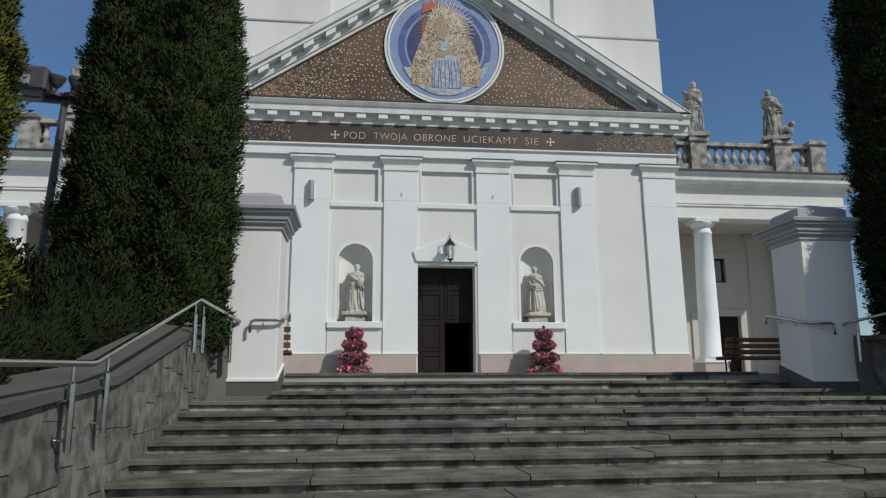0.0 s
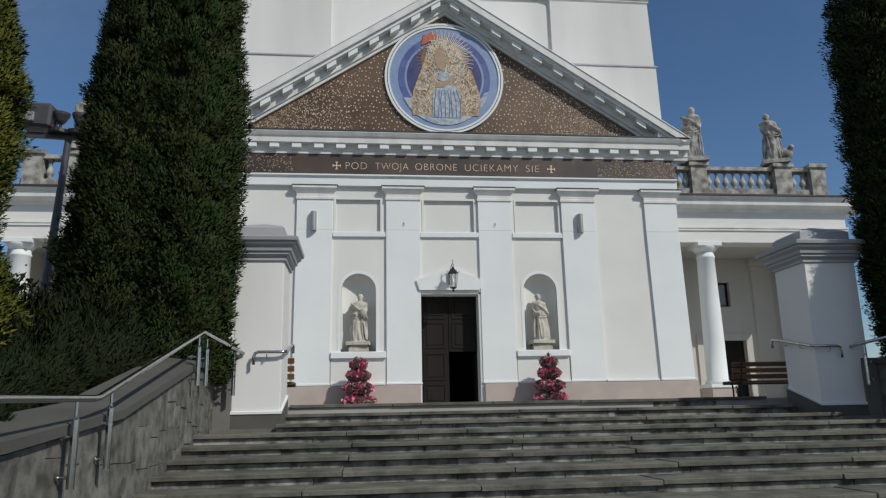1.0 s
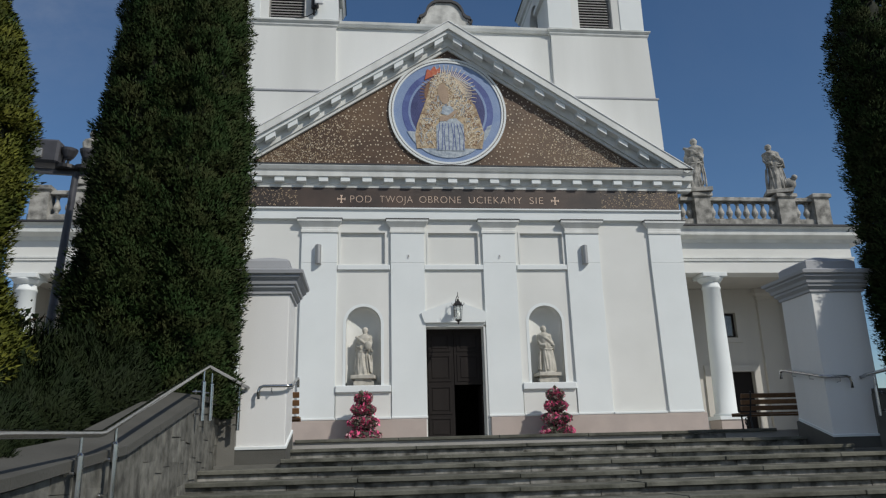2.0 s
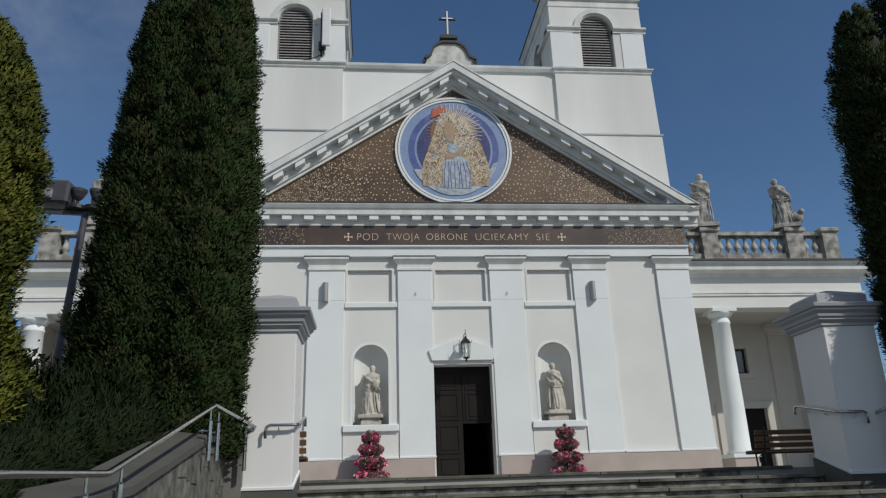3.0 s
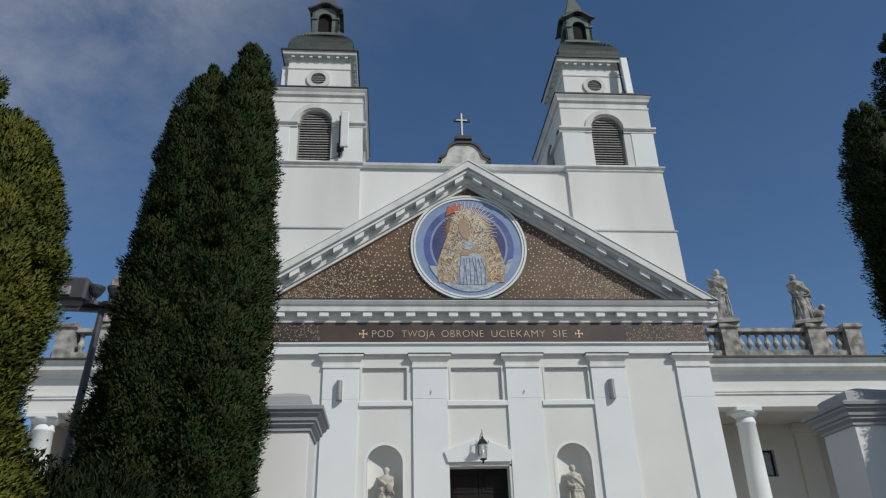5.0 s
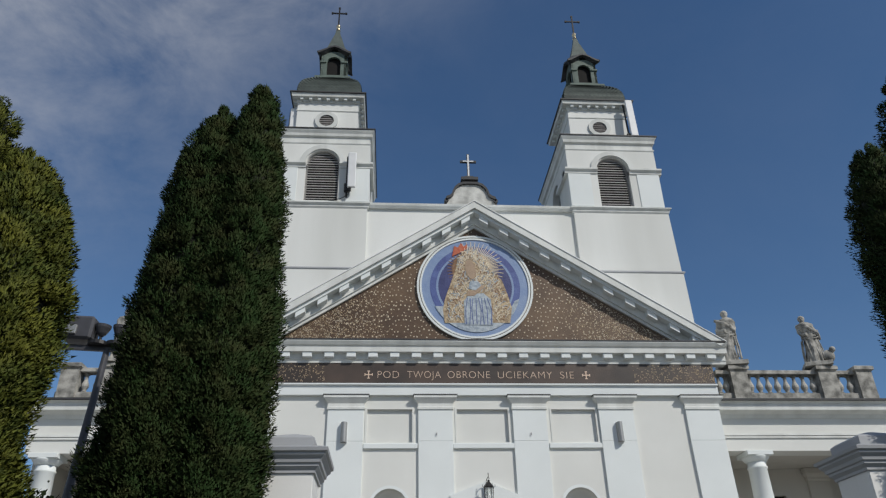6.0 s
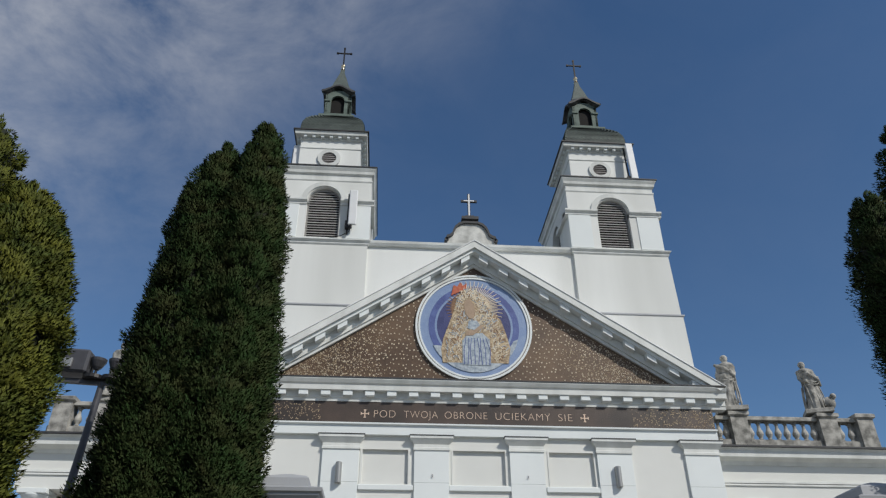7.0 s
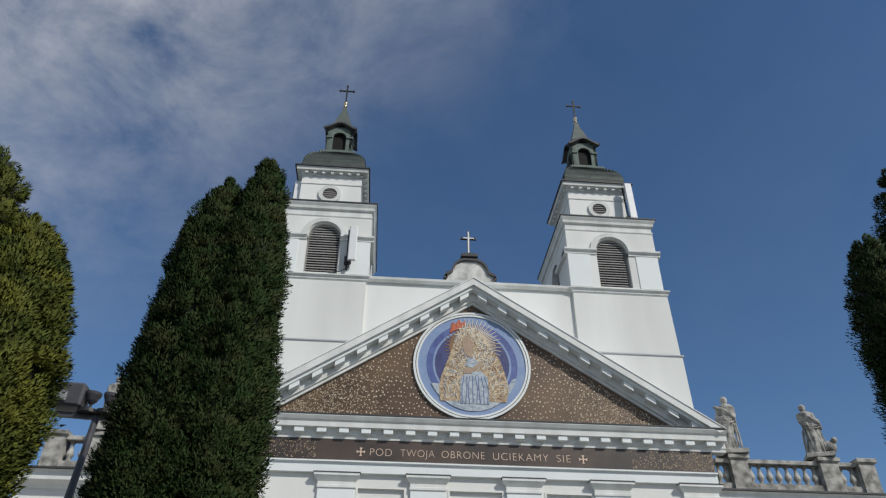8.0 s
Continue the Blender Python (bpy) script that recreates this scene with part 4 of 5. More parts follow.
def wing(s):
    """One side wing; s is 1 to the right of the church, -1 to its left."""
    def X(a, b):
        return sorted((s * a, s * b))
    w = thing("church_wing", "white side wing with open portico and stone balustrade", "building wing", group="side wings")
    part("entablature", slab(*X(8.2, 15.05), -0.32, 0.42, 6.16, 7.32), M_WALL, w)
    part("fillet", slab(*X(8.2, 15.09), -0.37, -0.3, 6.60, 6.66), M_TRIM, w)
    part("fillet", slab(*X(8.2, 15.11), -0.39, -0.3, 6.68, 6.75), M_TRIM, w)
    part("cornice", extrude_x(bmesh.new(), [(0.42, 7.30), (-0.36, 7.30), (-0.42, 7.42), (-0.70, 7.50), (-0.72, 7.72), (-0.80, 7.80), (0.42, 7.86)], *X(8.2, 15.55)), M_TRIM, w)
    bm = extrude_x(bmesh.new(), [(0.42, 7.865), (-0.88, 7.805), (-0.88, 7.865), (0.42, 7.95)], *X(8.2, 15.6))
    part("cornice_flashing", bm, M_TIN, w)
    # ceiling and inner walls take the darkened plaster that carries painted shade
    part("ceiling", slab(*X(8.2, 15.0), 0.44, 2.78, 6.22, 6.4), M_PORTICOSHADE, w, "portico ceiling greyed in colour for its shade")
    # back wall with its door and window
    outline = [(s * x, z) for x, z in ((8.2, PLAZA), (10.5, PLAZA), (10.5, 2.86), (12.25, 2.86), (12.25, PLAZA), (15.05, PLAZA), (15.05, 7.3), (8.2, 7.3))]
    part("wall", pierced(bmesh.new(), outline, [rect(*X(10.95, 11.78), 4.22, 5.22)], 2.8, 3.2), M_PORTICOSHADE, w, "portico back wall greyed in colour for its shade")
    fr = part("door_surround", ring_strip(bmesh.new(), [(s * 10.2, PLAZA), (s * 12.52, PLAZA), (s * 12.52, 3.12), (s * 10.2, 3.12)], [(s * 10.5, PLAZA + .01), (s * 12.25, PLAZA + .01), (s * 12.25, 2.86), (s * 10.5, 2.86)], 2.72, 2.82), M_PORTICOSHADE, w)
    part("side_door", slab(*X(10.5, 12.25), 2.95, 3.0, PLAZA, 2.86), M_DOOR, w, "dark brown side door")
    part("window_surround", ring_strip(bmesh.new(), [(s * 10.75, 4.02), (s * 11.98, 4.02), (s * 11.98, 5.42), (s * 10.75, 5.42)], [(s * 10.95, 4.22), (s * 11.78, 4.22), (s * 11.78, 5.22), (s * 10.95, 5.22)], 2.74, 2.82), M_PORTICOSHADE, w)
    wf = part("window_frame", ring_strip(bmesh.new(), [(s * 10.95, 4.22), (s * 11.78, 4.22), (s * 11.78, 5.22), (s * 10.95, 5.22)], [(s * 11.02, 4.29), (s * 11.71, 4.29), (s * 11.71, 5.15), (s * 11.02, 5.15)], 2.92, 2.98), M_DOOR, w)
    part("pane", slab(*X(11.02, 11.34), 2.945, 2.955, 4.29, 5.15), M_GLASS, wf)
    part("pane", slab(*X(11.38, 11.71), 2.945, 2.955, 4.29, 5.15), M_GLASS, wf)
    part("mullion", slab(*X(11.34, 11.38), 2.93, 2.97, 4.29, 5.15), M_DOOR, wf)
    # near-black sheet behind the panes, in place of a shaded room
    part("backing", slab(*X(10.95, 11.78), 3.10, 3.15, 4.22, 5.22), M_INNERSHADE, wf)
    pl = part("wall_pilaster", slab(*X(12.75, 13.60), 2.66, 2.81, PLAZA, 5.75), M_PORTICOSHADE, w)
    part("pilaster_cap", tiers(bmesh.new(), [(.43, .1, 5.75), (.46, .13, 5.78), (.46, .13, 5.9), (.54, .2, 6.0), (.54, .2, 6.2)], s * 13.175, 2.74), M_PORTICOSHADE, pl)
    part("end_wall", slab(*X(14.75, 15.05), 0.44, 2.8, PLAZA, 6.2), M_PORTICOSHADE, w)
    part("wing_block", slab(*X(8.2, 15.05), 3.22, 12.0, PLAZA, 7.9), M_WALL, w)
    part("wing_roof", slab(*X(8.2, 15.3), 0.43, 12.2, 7.94, 8.02), M_TIN, w)
    # balustrade
    base = part("balustrade_base", slab(*X(8.62, 14.6), -0.24, 0.14, 7.93, 8.26), M_OLDSTONE, w)
    rail = part("balustrade_rail", slab(*X(8.62, 14.6), -0.24, 0.14, 8.98, 9.13, 0.015), M_OLDSTONE, w)
    for a, b_ in ((9.14, 9.76), (12.47, 13.14), (13.92, 14.52)):
        p = part("balustrade_post", slab(*X(a, b_), -0.34, 0.24, 8.0, 9.06), M_OLDSTONE, w)
        part("post_cap", tiers(bmesh.new(), [((b_ - a) / 2 + .0, .29, 9.06), ((b_ - a) / 2 + .08, .37, 9.12), ((b_ - a) / 2 + .08, .37, 9.24), ((b_ - a) / 2, .3, 9.28)], s * (a + b_) / 2, -0.05), M_OLDSTONE, p)
    for a, b_, n in ((8.62, 9.14, 2), (9.76, 12.47, 8), (13.14, 13.92, 2)):
        for i in range(n):
            baluster(w, s * (a + (b_ - a) * (i + 0.5) / n), -0.05, 8.262)
    return w


wing(1)
wing(-1)
for s in (-1, 1):
    column(s * 9.52, 0.0)
    column(s * 14.4, 0.0)


# the wings stand back behind the church front
WING = Matrix.Translation((0.095, 0.757, -0.003)) @ Matrix.Scale(1.03, 4)
for o in list(scene.objects):
    if o.parent is None and o.name.split(".")[0] in ("church_wing", "portico_column"):
        o.matrix_basis = WING @ o.matrix_basis

# ---- ground, plaza and stairs ----
GROUND = -1.59
EDGES = [(-12.15, 0.365), (-13.2, 0.205), (-14.3, 0.065)] + [(-15.2 - 0.63 * i, -0.05 - 0.128 * i) for i in range(12)]
tagged(part("ground", slab(-900, 900, -900, 900, GROUND - 0.5, GROUND), M_GROUND), "dark grey asphalt ground in front of the stairs", "ground", kind="structure")
plaza = tagged(part("plaza", slab(-26, 26, -12.1, 40, GROUND + 0.01, PLAZA - 0.03), M_PAVE), "grey paved church plaza above the stairs", "plaza", kind="structure")
stairs = tagged(thing("stairs", "broad weathered grey granite stairs with overhanging treads", "stairs"), kind="structure")


def stair_run():
    """Treads of long slabs on recessed risers; the top three run between the piers."""
    rnd = random.Random(11)
    for k, (y, z) in enumerate(EDGES):
        half = 4.36 if k < 3 else 5.32
        back = EDGES[k - 1][0] + 0.1 if k else y + 0.9
        znext = EDGES[k + 1][1] if k + 1 < len(EDGES) else GROUND
        x = -half
        while x < half - 0.01:
            l = rnd.uniform(1.5, 2.1)
            x2 = half if x + l > half - 0.8 else x + l
            dz = rnd.uniform(-0.005, 0.005)
            dy = rnd.uniform(-0.012, 0.012)
            part("tread_slab", slab(x + 0.004, x2 - 0.004, y + dy, back, z - 0.055 + dz, z + dz, 0.007), M_STEP, stairs)
            x = x2
        x = -half
        while x < half - 0.01:
            l = rnd.uniform(1.0, 1.9)
            x2 = half if x + l > half - 0.6 else x + l
            part("riser_slab", slab(x + 0.004, x2 - 0.004, y + 0.055 + rnd.uniform(-.006, .006), y + 0.22, znext - 0.02, z - 0.06), M_RISER, stairs)
            x = x2
    bm = bmesh.new()
    for k, (y, z) in enumerate(EDGES):
        box(bm, -5.3, 5.3, y + 0.12, y + 1.4, GROUND - 0.02, z - 0.07)
    part("stair_core", bm, M_MORTAR, stairs)


stair_run()

# ---- stair walls, piers and rails ----
TOP = [(-12.2, 0.90), (-15.20, 0.90), (-18.3, 0.235), (-20.5, 0.03), (-22.6, -0.12)]


def wall_top(y):
    return float(np.interp(-y, [-p[0] for p in TOP], [p[1] for p in TOP]))


def stair_wall(s):
    w = tagged(thing("stair_wall", "sloping stair wall clad in irregular grey stone with dark coping", "wall", group="stair walls"), kind="structure")
    xi, xo = 5.32, 5.74
    prof = [(y, z - 0.07) for y, z in TOP] + [(TOP[-1][0], GROUND), (TOP[0][0], GROUND)]
    part("core", extrude_x(bmesh.new(), prof, *sorted((s * xi, s * xo))), M_MORTAR, w)
    # coping in lengths, its top pitched up to the outer side
    for (ya, za), (yb, zb) in zip(TOP, TOP[1:]):
        n = max(1, round(abs(yb - ya) / 1.1))
        for i in range(n):
            y0, y1 = ya + (yb - ya) * i / n, ya + (yb - ya) * (i + 1) / n
            z0, z1 = za + (zb - za) * i / n, za + (zb - za) * (i + 1) / n
            y0, y1 = y0 - 0.004, y1 + 0.004
            bm = bmesh.new()
            v = [bm.verts.new((s * x, y, z + dz)) for y, z in ((y0, z0), (y1, z1)) for x, dz in ((5.26, -0.075), (5.26, 0.0), (5.80, 0.07), (5.80, -0.075))]
            for q in ((0, 1, 2, 3), (7, 6, 5, 4), (0, 4, 5, 1), (1, 5, 6, 2), (2, 6, 7, 3), (3, 7, 4, 0)):
                bm.faces.new([v[j] for j in q])
            part("coping_stone", bm, M_COPING, w)
    # irregular flat stones on the inner face
    rnd = random.Random(3 if s < 0 else 4)
    cols, y = [], -13.95
    while y > -22.4:
        d = rnd.uniform(0.24, 0.46)
        cols.append((y, max(y - d, -22.55)))
        y -= d
    for i, (y0, y1) in enumerate(cols):
        z = GROUND + 0.02 + rnd.uniform(0, 0.2)
        zt0, zt1 = wall_top(y0) - 0.085, wall_top(y1) - 0.085
        ym = (y0 + y1) / 2
        k = next((kk for kk, e in enumerate(EDGES) if y1 > e[0]), len(EDGES))
        floor_z = EDGES[k - 1][1] - 0.2 if 0 < k <= len(EDGES) else GROUND
        if k == len(EDGES):
            floor_z = GROUND
        while z < max(zt0, zt1):
            h = rnd.uniform(0.22, 0.55)
            za, zb = z, z + h
            if zb > min(zt0, zt1) - 0.12:
                zb = None
            if zb is None or zb > floor_z:
                g = 0.003
                j = [rnd.uniform(-0.012, 0.012) for _ in range(8)]
                q = [(y0 - g + j[0] * .3, za + j[1]), (y1 + g + j[2] * .3, za + j[3])]
                q += [(y1 + g + j[4] * .3, (zb if zb else zt1) - 0.006 + (j[5] if zb else 0)), (y0 - g + j[6] * .3, (zb if zb else zt0) - 0.006 + (j[7] if zb else 0))]
                if q[2][1] - q[1][1] > 0.05 and q[3][1] - q[0][1] > 0.05:
                    dep = rnd.uniform(0.010, 0.020)
                    bm = bmesh.new()
                    c = (sum(p[0] for p in q) / 4, sum(p[1] for p in q) / 4)
                    a = [bm.verts.new((s * (xi + 0.002), p[0], p[1])) for p in q]
                    b = [bm.verts.new((s * (xi - dep), c[0] + (p[0] - c[0]) * 0.975, c[1] + (p[1] - c[1]) * 0.98)) for p in q]
                    bm.faces.new(b)
                    for m in range(4):
                        nn = (m + 1) % 4
                        bm.faces.new((a[m], a[nn], b[nn], b[m]))
                    part("cladding_stone", bm, M_CLAD, w)
            if zb is None:
                break
            z = zb
    # front return beside the pier
    part("return_wall", slab(*sorted((s * 5.06, s * 5.35)), -13.95, -12.2, -0.06, 0.84), M_MORTAR, w)
    part("return_coping", slab(*sorted((s * 5.07, s * 5.30)), -13.98, -12.2, 0.842, 0.92), M_COPING, w)


stair_wall(-1)
stair_wall(1)


def pier(s, xi, xo, yb, lift):
    """s: side; xi, xo: inner and outer face; yb: back; lift: how much higher its foot stands."""
    cx, cy = s * (xi + xo) / 2, (yb - 13.9) / 2
    hw, hd = (xo - xi) / 2, (yb + 13.9) / 2
    p = thing("stair_pier", "white plastered pier with grey moulded cap at the stairs", "pier", group="stair piers")
    bm = extrude_x(bmesh.new(), [(-13.92, -0.06), (yb + 0.05, -0.06), (yb + 0.05, 0.46), (yb - 0.05, 0.46), (-13.92, 0.17 + lift)], *sorted((s * (xi - 0.015), s * (xo + 0.03))))
    part("plinth", bm, M_COPING, p, "dark grey sloping plinth")
    part("plinth_ledge", extrude_x(bmesh.new(), [(-13.935, 0.17 + lift), (yb - 0.03, 0.462), (yb - 0.03, 0.51), (-13.935, 0.205 + lift)], *sorted((s * (xi - 0.025), s * (xo + 0.02)))), M_WHITE, p)
    bm = extrude_x(bmesh.new(), [(-13.9, 0.19 + lift), (yb, 0.47), (yb, 2.56), (-13.9, 2.56)], *sorted((s * xi, s * xo)))
    bmesh.ops.bevel(bm, geom=[e for e in bm.edges if abs(e.verts[0].co.x - e.verts[1].co.x) < 1e-4 and abs(e.verts[0].co.y - e.verts[1].co.y) < 1e-4], offset=0.012, segments=2, affect='EDGES')
    part("shaft", bm, M_PIER, p)
    prof = [(0.0, 2.53), (0.03, 2.54), (0.03, 2.58), (0.08, 2.63), (0.08, 2.665), (0.11, 2.68), (0.12, 2.73), (0.17, 2.78), (0.17, 2.81), (0.21, 2.83), (0.22, 2.88), (0.08, 2.93)]
    part("cap", tiers(bmesh.new(), [(hw + o, hd + o, z) for o, z in prof], cx, cy), M_GREYTRIM, p, "grey painted moulded cap")
    part("cap_block", tiers(bmesh.new(), [(hw - 0.015, hd - 0.02, 2.925), (hw - 0.015, hd - 0.02, 3.08), (hw - 0.065, hd - 0.07, 3.12), (0.04, 0.1, 3.23)], cx, cy), M_GREYTRIM, p)
    # short grab rail round the inner corner
    g = thing("grab_rail", "bent stainless steel grab rail fixed to the pier", "handrail", group="pier grab rails")
    xi -= 0.07
    pts = [(4.74, -13.99, 0.93), (4.74, -13.99, 1.05), (4.72, -13.99, 1.10), (4.67, -13.99, 1.12), (4.42, -13.99, 1.12), (4.32, -13.985, 1.12), (4.275, -13.96, 1.125), (4.27, -13.88, 1.14), (4.27, -13.4, 1.235), (4.27, -12.86, 1.335), (4.27, -12.78, 1.33), (4.27, -12.76, 1.28), (4.27, -12.76, 1.20)]
    part("tube", tube(bmesh.new(), [(s * (x + xi - 4.27), y, z) for x, y, z in pts], 0.024, 12), M_STEEL, g, smooth=True)
    for x, y, z in ((4.55, -13.99, 1.09), (4.27, -13.6, 1.17), (4.27, -13.1, 1.265)):
        x += xi - 4.27
        part("bracket", tube(bmesh.new(), [(s * x, y, z), (s * x, y, z - 0.05), (s * (x + (0.09 if y > -13.9 else 0)), y + (0.1 if y < -13.9 else 0), z - 0.06)], 0.009, 6), M_STEEL, g)


pier(-1, 4.34, 5.06, -12.9, 0.04)
pier(1, 4.29, 5.21, -13.0, 0.0)


def handrail(s):
    h = thing("handrail", "stainless steel handrail on posts along the stair wall", "handrail", group="stair handrails")
    pts = [(4.9, -13.92, 1.10), (4.97, -14.02, 1.14), (5.2, -15.34, 1.265), (5.2, -15.40, 1.262), (5.2, -19.15, 0.32), (5.2, -19.25, 0.31), (5.2, -20.8, 0.27), (5.2, -22.5, 0.20)]
    part("rail", tube(bmesh.new(), [(s * x, y, z) for x, y, z in pts], 0.027, 12), M_STEEL, h, smooth=True)
    for x, y, zt in ((5.0, -14.12, 1.10), (5.2, -15.12, 1.20), (5.2, -15.62, 1.18), (5.2, -18.85, 0.38), (5.2, -19.6, 0.29), (5.2, -22.0, 0.20)):
        zb = zt - 0.62
        post = part("post", lathe(bmesh.new(), [(0.029, zb), (0.029, zt - 0.14), (0.02, zt - 0.13), (0.012, zt - 0.12), (0.012, zt)], s * x, y, 12), M_STEEL, h)
        for z in (zb + 0.08, zb + 0.36):
            part("wall_bracket", tube(bmesh.new(), [(s * x, y, z), (s * (x + 0.13), y, z)], 0.012, 8), M_STEEL, post)
            part("rosette", tube(bmesh.new(), [(s * (x + 0.085), y, z), (s * (x + 0.10), y, z)], 0.024, 12), M_STEEL, post)


handrail(-1)
handrail(1)

# planted beds behind the stair walls
for s in (-1, 1):
    bed = extrude_x(bmesh.new(), [(-12.12, GROUND), (-12.12, 0.75), (-15.2, 0.72), (-18.4, 0.1), (-21.5, -0.2), (-24.5, -1.3), (-27, GROUND)], *sorted((s * 5.60, s * 26)))
    tagged(part("planting_bed", bed, M_SOIL), "dark planted earth bed beside the stair wall", "planting bed", kind="structure")


# ---- evergreens ----
def leaf_mesh(name, mat, pos, out, size, seed, width=0.3, upward=0.6, shade=None, blade=False):
    """Many small pointed leaf sprays at the given places, each a bent pair of triangles, or one slim blade."""
    rng = np.random.default_rng(seed)
    n = len(pos)
    d = out + np.array([0, 0, upward]) + rng.normal(0, 0.45, (n, 3))
    d /= np.linalg.norm(d, axis=1)[:, None]
    side = np.cross(d, rng.normal(0, 1, (n, 3)))
    side /= np.linalg.norm(side, axis=1)[:, None] + 1e-9
    nrm = np.cross(d, side)
    if shade is not None:
        flip = np.where((nrm * shade).sum(1) > 0, -1.0, 1.0)[:, None]
        side, nrm = side * flip, nrm * flip
    l = size * rng.uniform(0.55, 1.35, n)
    w = l * width * rng.uniform(0.7, 1.3, n)
    a = pos - d * (l * 0.35)[:, None]
    tip = pos + d * (l * 0.65)[:, None] + nrm * (l * rng.uniform(-0.15, 0.15, n))[:, None]
    p = pos + side * w[:, None]
    q = pos - side * w[:, None] + nrm * (w * 0.5)[:, None]
    if blade:
        v = np.stack([a + side * w[:, None], tip, a - side * w[:, None]], 1).reshape(-1, 3)
        corners, idx = 3, np.arange(n * 3)
    else:
        v = np.stack([a, p, tip, q], 1).reshape(-1, 3)
        corners, idx = 4, (np.arange(n)[:, None] * 4 + np.array([0, 1, 2, 0, 2, 3])[None]).ravel()
    me = bpy.data.meshes.new(name)
    me.vertices.add(len(v))
    me.vertices.foreach_set("co", v.ravel().astype(np.float32))
    me.loops.add(len(idx))
    me.loops.foreach_set("vertex_index", idx.astype(np.int32))
    me.polygons.add(len(idx) // 3)
    me.polygons.foreach_set("loop_start", np.arange(0, len(idx), 3, dtype=np.int32))
    me.update()
    me.validate()
    if shade is not None:
        soft = shade * 0.75 - nrm * 0.45
        soft /= np.linalg.norm(soft, axis=1)[:, None] + 1e-9
        at = me.attributes.new("custom_normal", 'FLOAT_VECTOR', 'POINT')
        at.data.foreach_set("vector", np.repeat(soft, corners, axis=0).ravel().astype(np.float32))
    me.materials.append(mat)
    return me


def thuja(at, height, lean, label, mat, seed, leaves, form, size=0.037, lump=0.1, wide=0.2):
    """A columnar evergreen: lumpy crown of small sprays over a twiggy core with painted shade, on a short trunk.
    form: pairs of a share of the height and the crown's radius there; lean: the tip's shift."""
    t = thing("thuja", label, "tree", at, group="evergreen trees")
    radius = max(q[1] for q in form)
    rng = np.random.default_rng(seed)
    part("trunk", lathe(bmesh.new(), [(0.16, -0.2), (0.13, 0.6), (0.09, height * 0.5), (0.02, height * 0.9)], seg=8), M_BARK, t)

    def outline(f):
        f = np.clip(f, 0, 1)
        return np.interp(f, [q[0] for q in form], [q[1] for q in form])

    def surface(f, th):
        x, y = np.cos(th), np.sin(th)
        z = f * height
        bumps = np.zeros_like(f)
        for i, (fx, fz) in enumerate(((3, 1.3), (5, 2.3), (9, 4.1), (13, 6.5))):
            ph = rng_phase[i]
            bumps += np.sin(fx * th + ph[0] + 0.9 * np.sin(fz * z + ph[1])) * np.sin(fz * z * 1.3 + ph[2] + np.sin(2 * th)) / (1 + 0.45 * i)
        r = outline(f) * (1 + lump * bumps)
        return r
    rng_phase = rng.uniform(0, 6.28, (4, 3))

    def place(f, th, r):
        sway = np.clip(f, 0, 1) ** 1.5
        return np.stack([r * np.cos(th) + lean[0] * sway, r * np.sin(th) + lean[1] * sway, 0.1 + f * (height - 0.1)], -1)
    # core, near black so that gaps between clumps read as shade
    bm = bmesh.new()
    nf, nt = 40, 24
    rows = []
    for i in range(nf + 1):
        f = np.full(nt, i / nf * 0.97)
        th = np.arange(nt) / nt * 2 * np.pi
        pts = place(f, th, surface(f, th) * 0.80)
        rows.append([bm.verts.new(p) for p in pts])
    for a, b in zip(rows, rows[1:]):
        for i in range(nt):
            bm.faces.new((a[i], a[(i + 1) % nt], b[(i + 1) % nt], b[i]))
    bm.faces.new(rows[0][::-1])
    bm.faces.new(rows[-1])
    part("twig_shade_core", bm, M_TWIGSHADE, t, smooth=True)
    # clumps of sprays, thicker where the crown is wide
    nc = max(200, leaves // 230)
    f = rng.random(nc * 3)
    f = f[rng.random(nc * 3) < (outline(f) / radius * 0.95 + 0.05)][:nc]
    th = rng.uniform(0, 2 * np.pi, len(f))
    mid = place(f, th, surface(f, th) * rng.uniform(0.78, 0.93, len(f)))
    pick = rng.integers(0, len(f), leaves)
    off = rng.normal(0, 1, (leaves, 3))
    off /= np.linalg.norm(off, axis=1)[:, None]
    around = np.stack([np.cos(th), np.sin(th), 0.35 + 0 * th], -1)[pick]
    off += around * 0.7
    clump = 0.125 * rng.uniform(0.6, 1.6, len(f))[pick] * (0.45 + 0.55 * outline(f) / radius)[pick]
    pos = mid[pick] + off * (clump * (0.75 + 0.35 * rng.random(leaves)))[:, None] * np.array([1, 1, 1.25])
    pos[:, 2] = np.maximum(pos[:, 2], 0.05)
    out = off * 0.8 + around * 0.4
    tint = off / np.linalg.norm(off, axis=1)[:, None] * 1.0 + around * 0.2 + np.array([0, 0, 0.15])
    tint /= np.linalg.norm(tint, axis=1)[:, None]
    crown = new("crown", leaf_mesh("crown", mat, pos, out, size * 1.5, seed + 1, wide, 0.45, tint, True))
    crown.parent = t
    return t


DARK = "tall dark green columnar thuja behind the stair wall"
thuja((-5.79, -14.30, 0.6), 9.05, (0.12, 0), DARK, M_THUJA, 21, 380000, ((0, 0.56), (0.12, 0.68), (0.23, 0.69), (0.46, 0.62), (0.675, 0.52), (0.80, 0.42), (0.88, 0.31), (0.95, 0.16), (1, 0.02)))
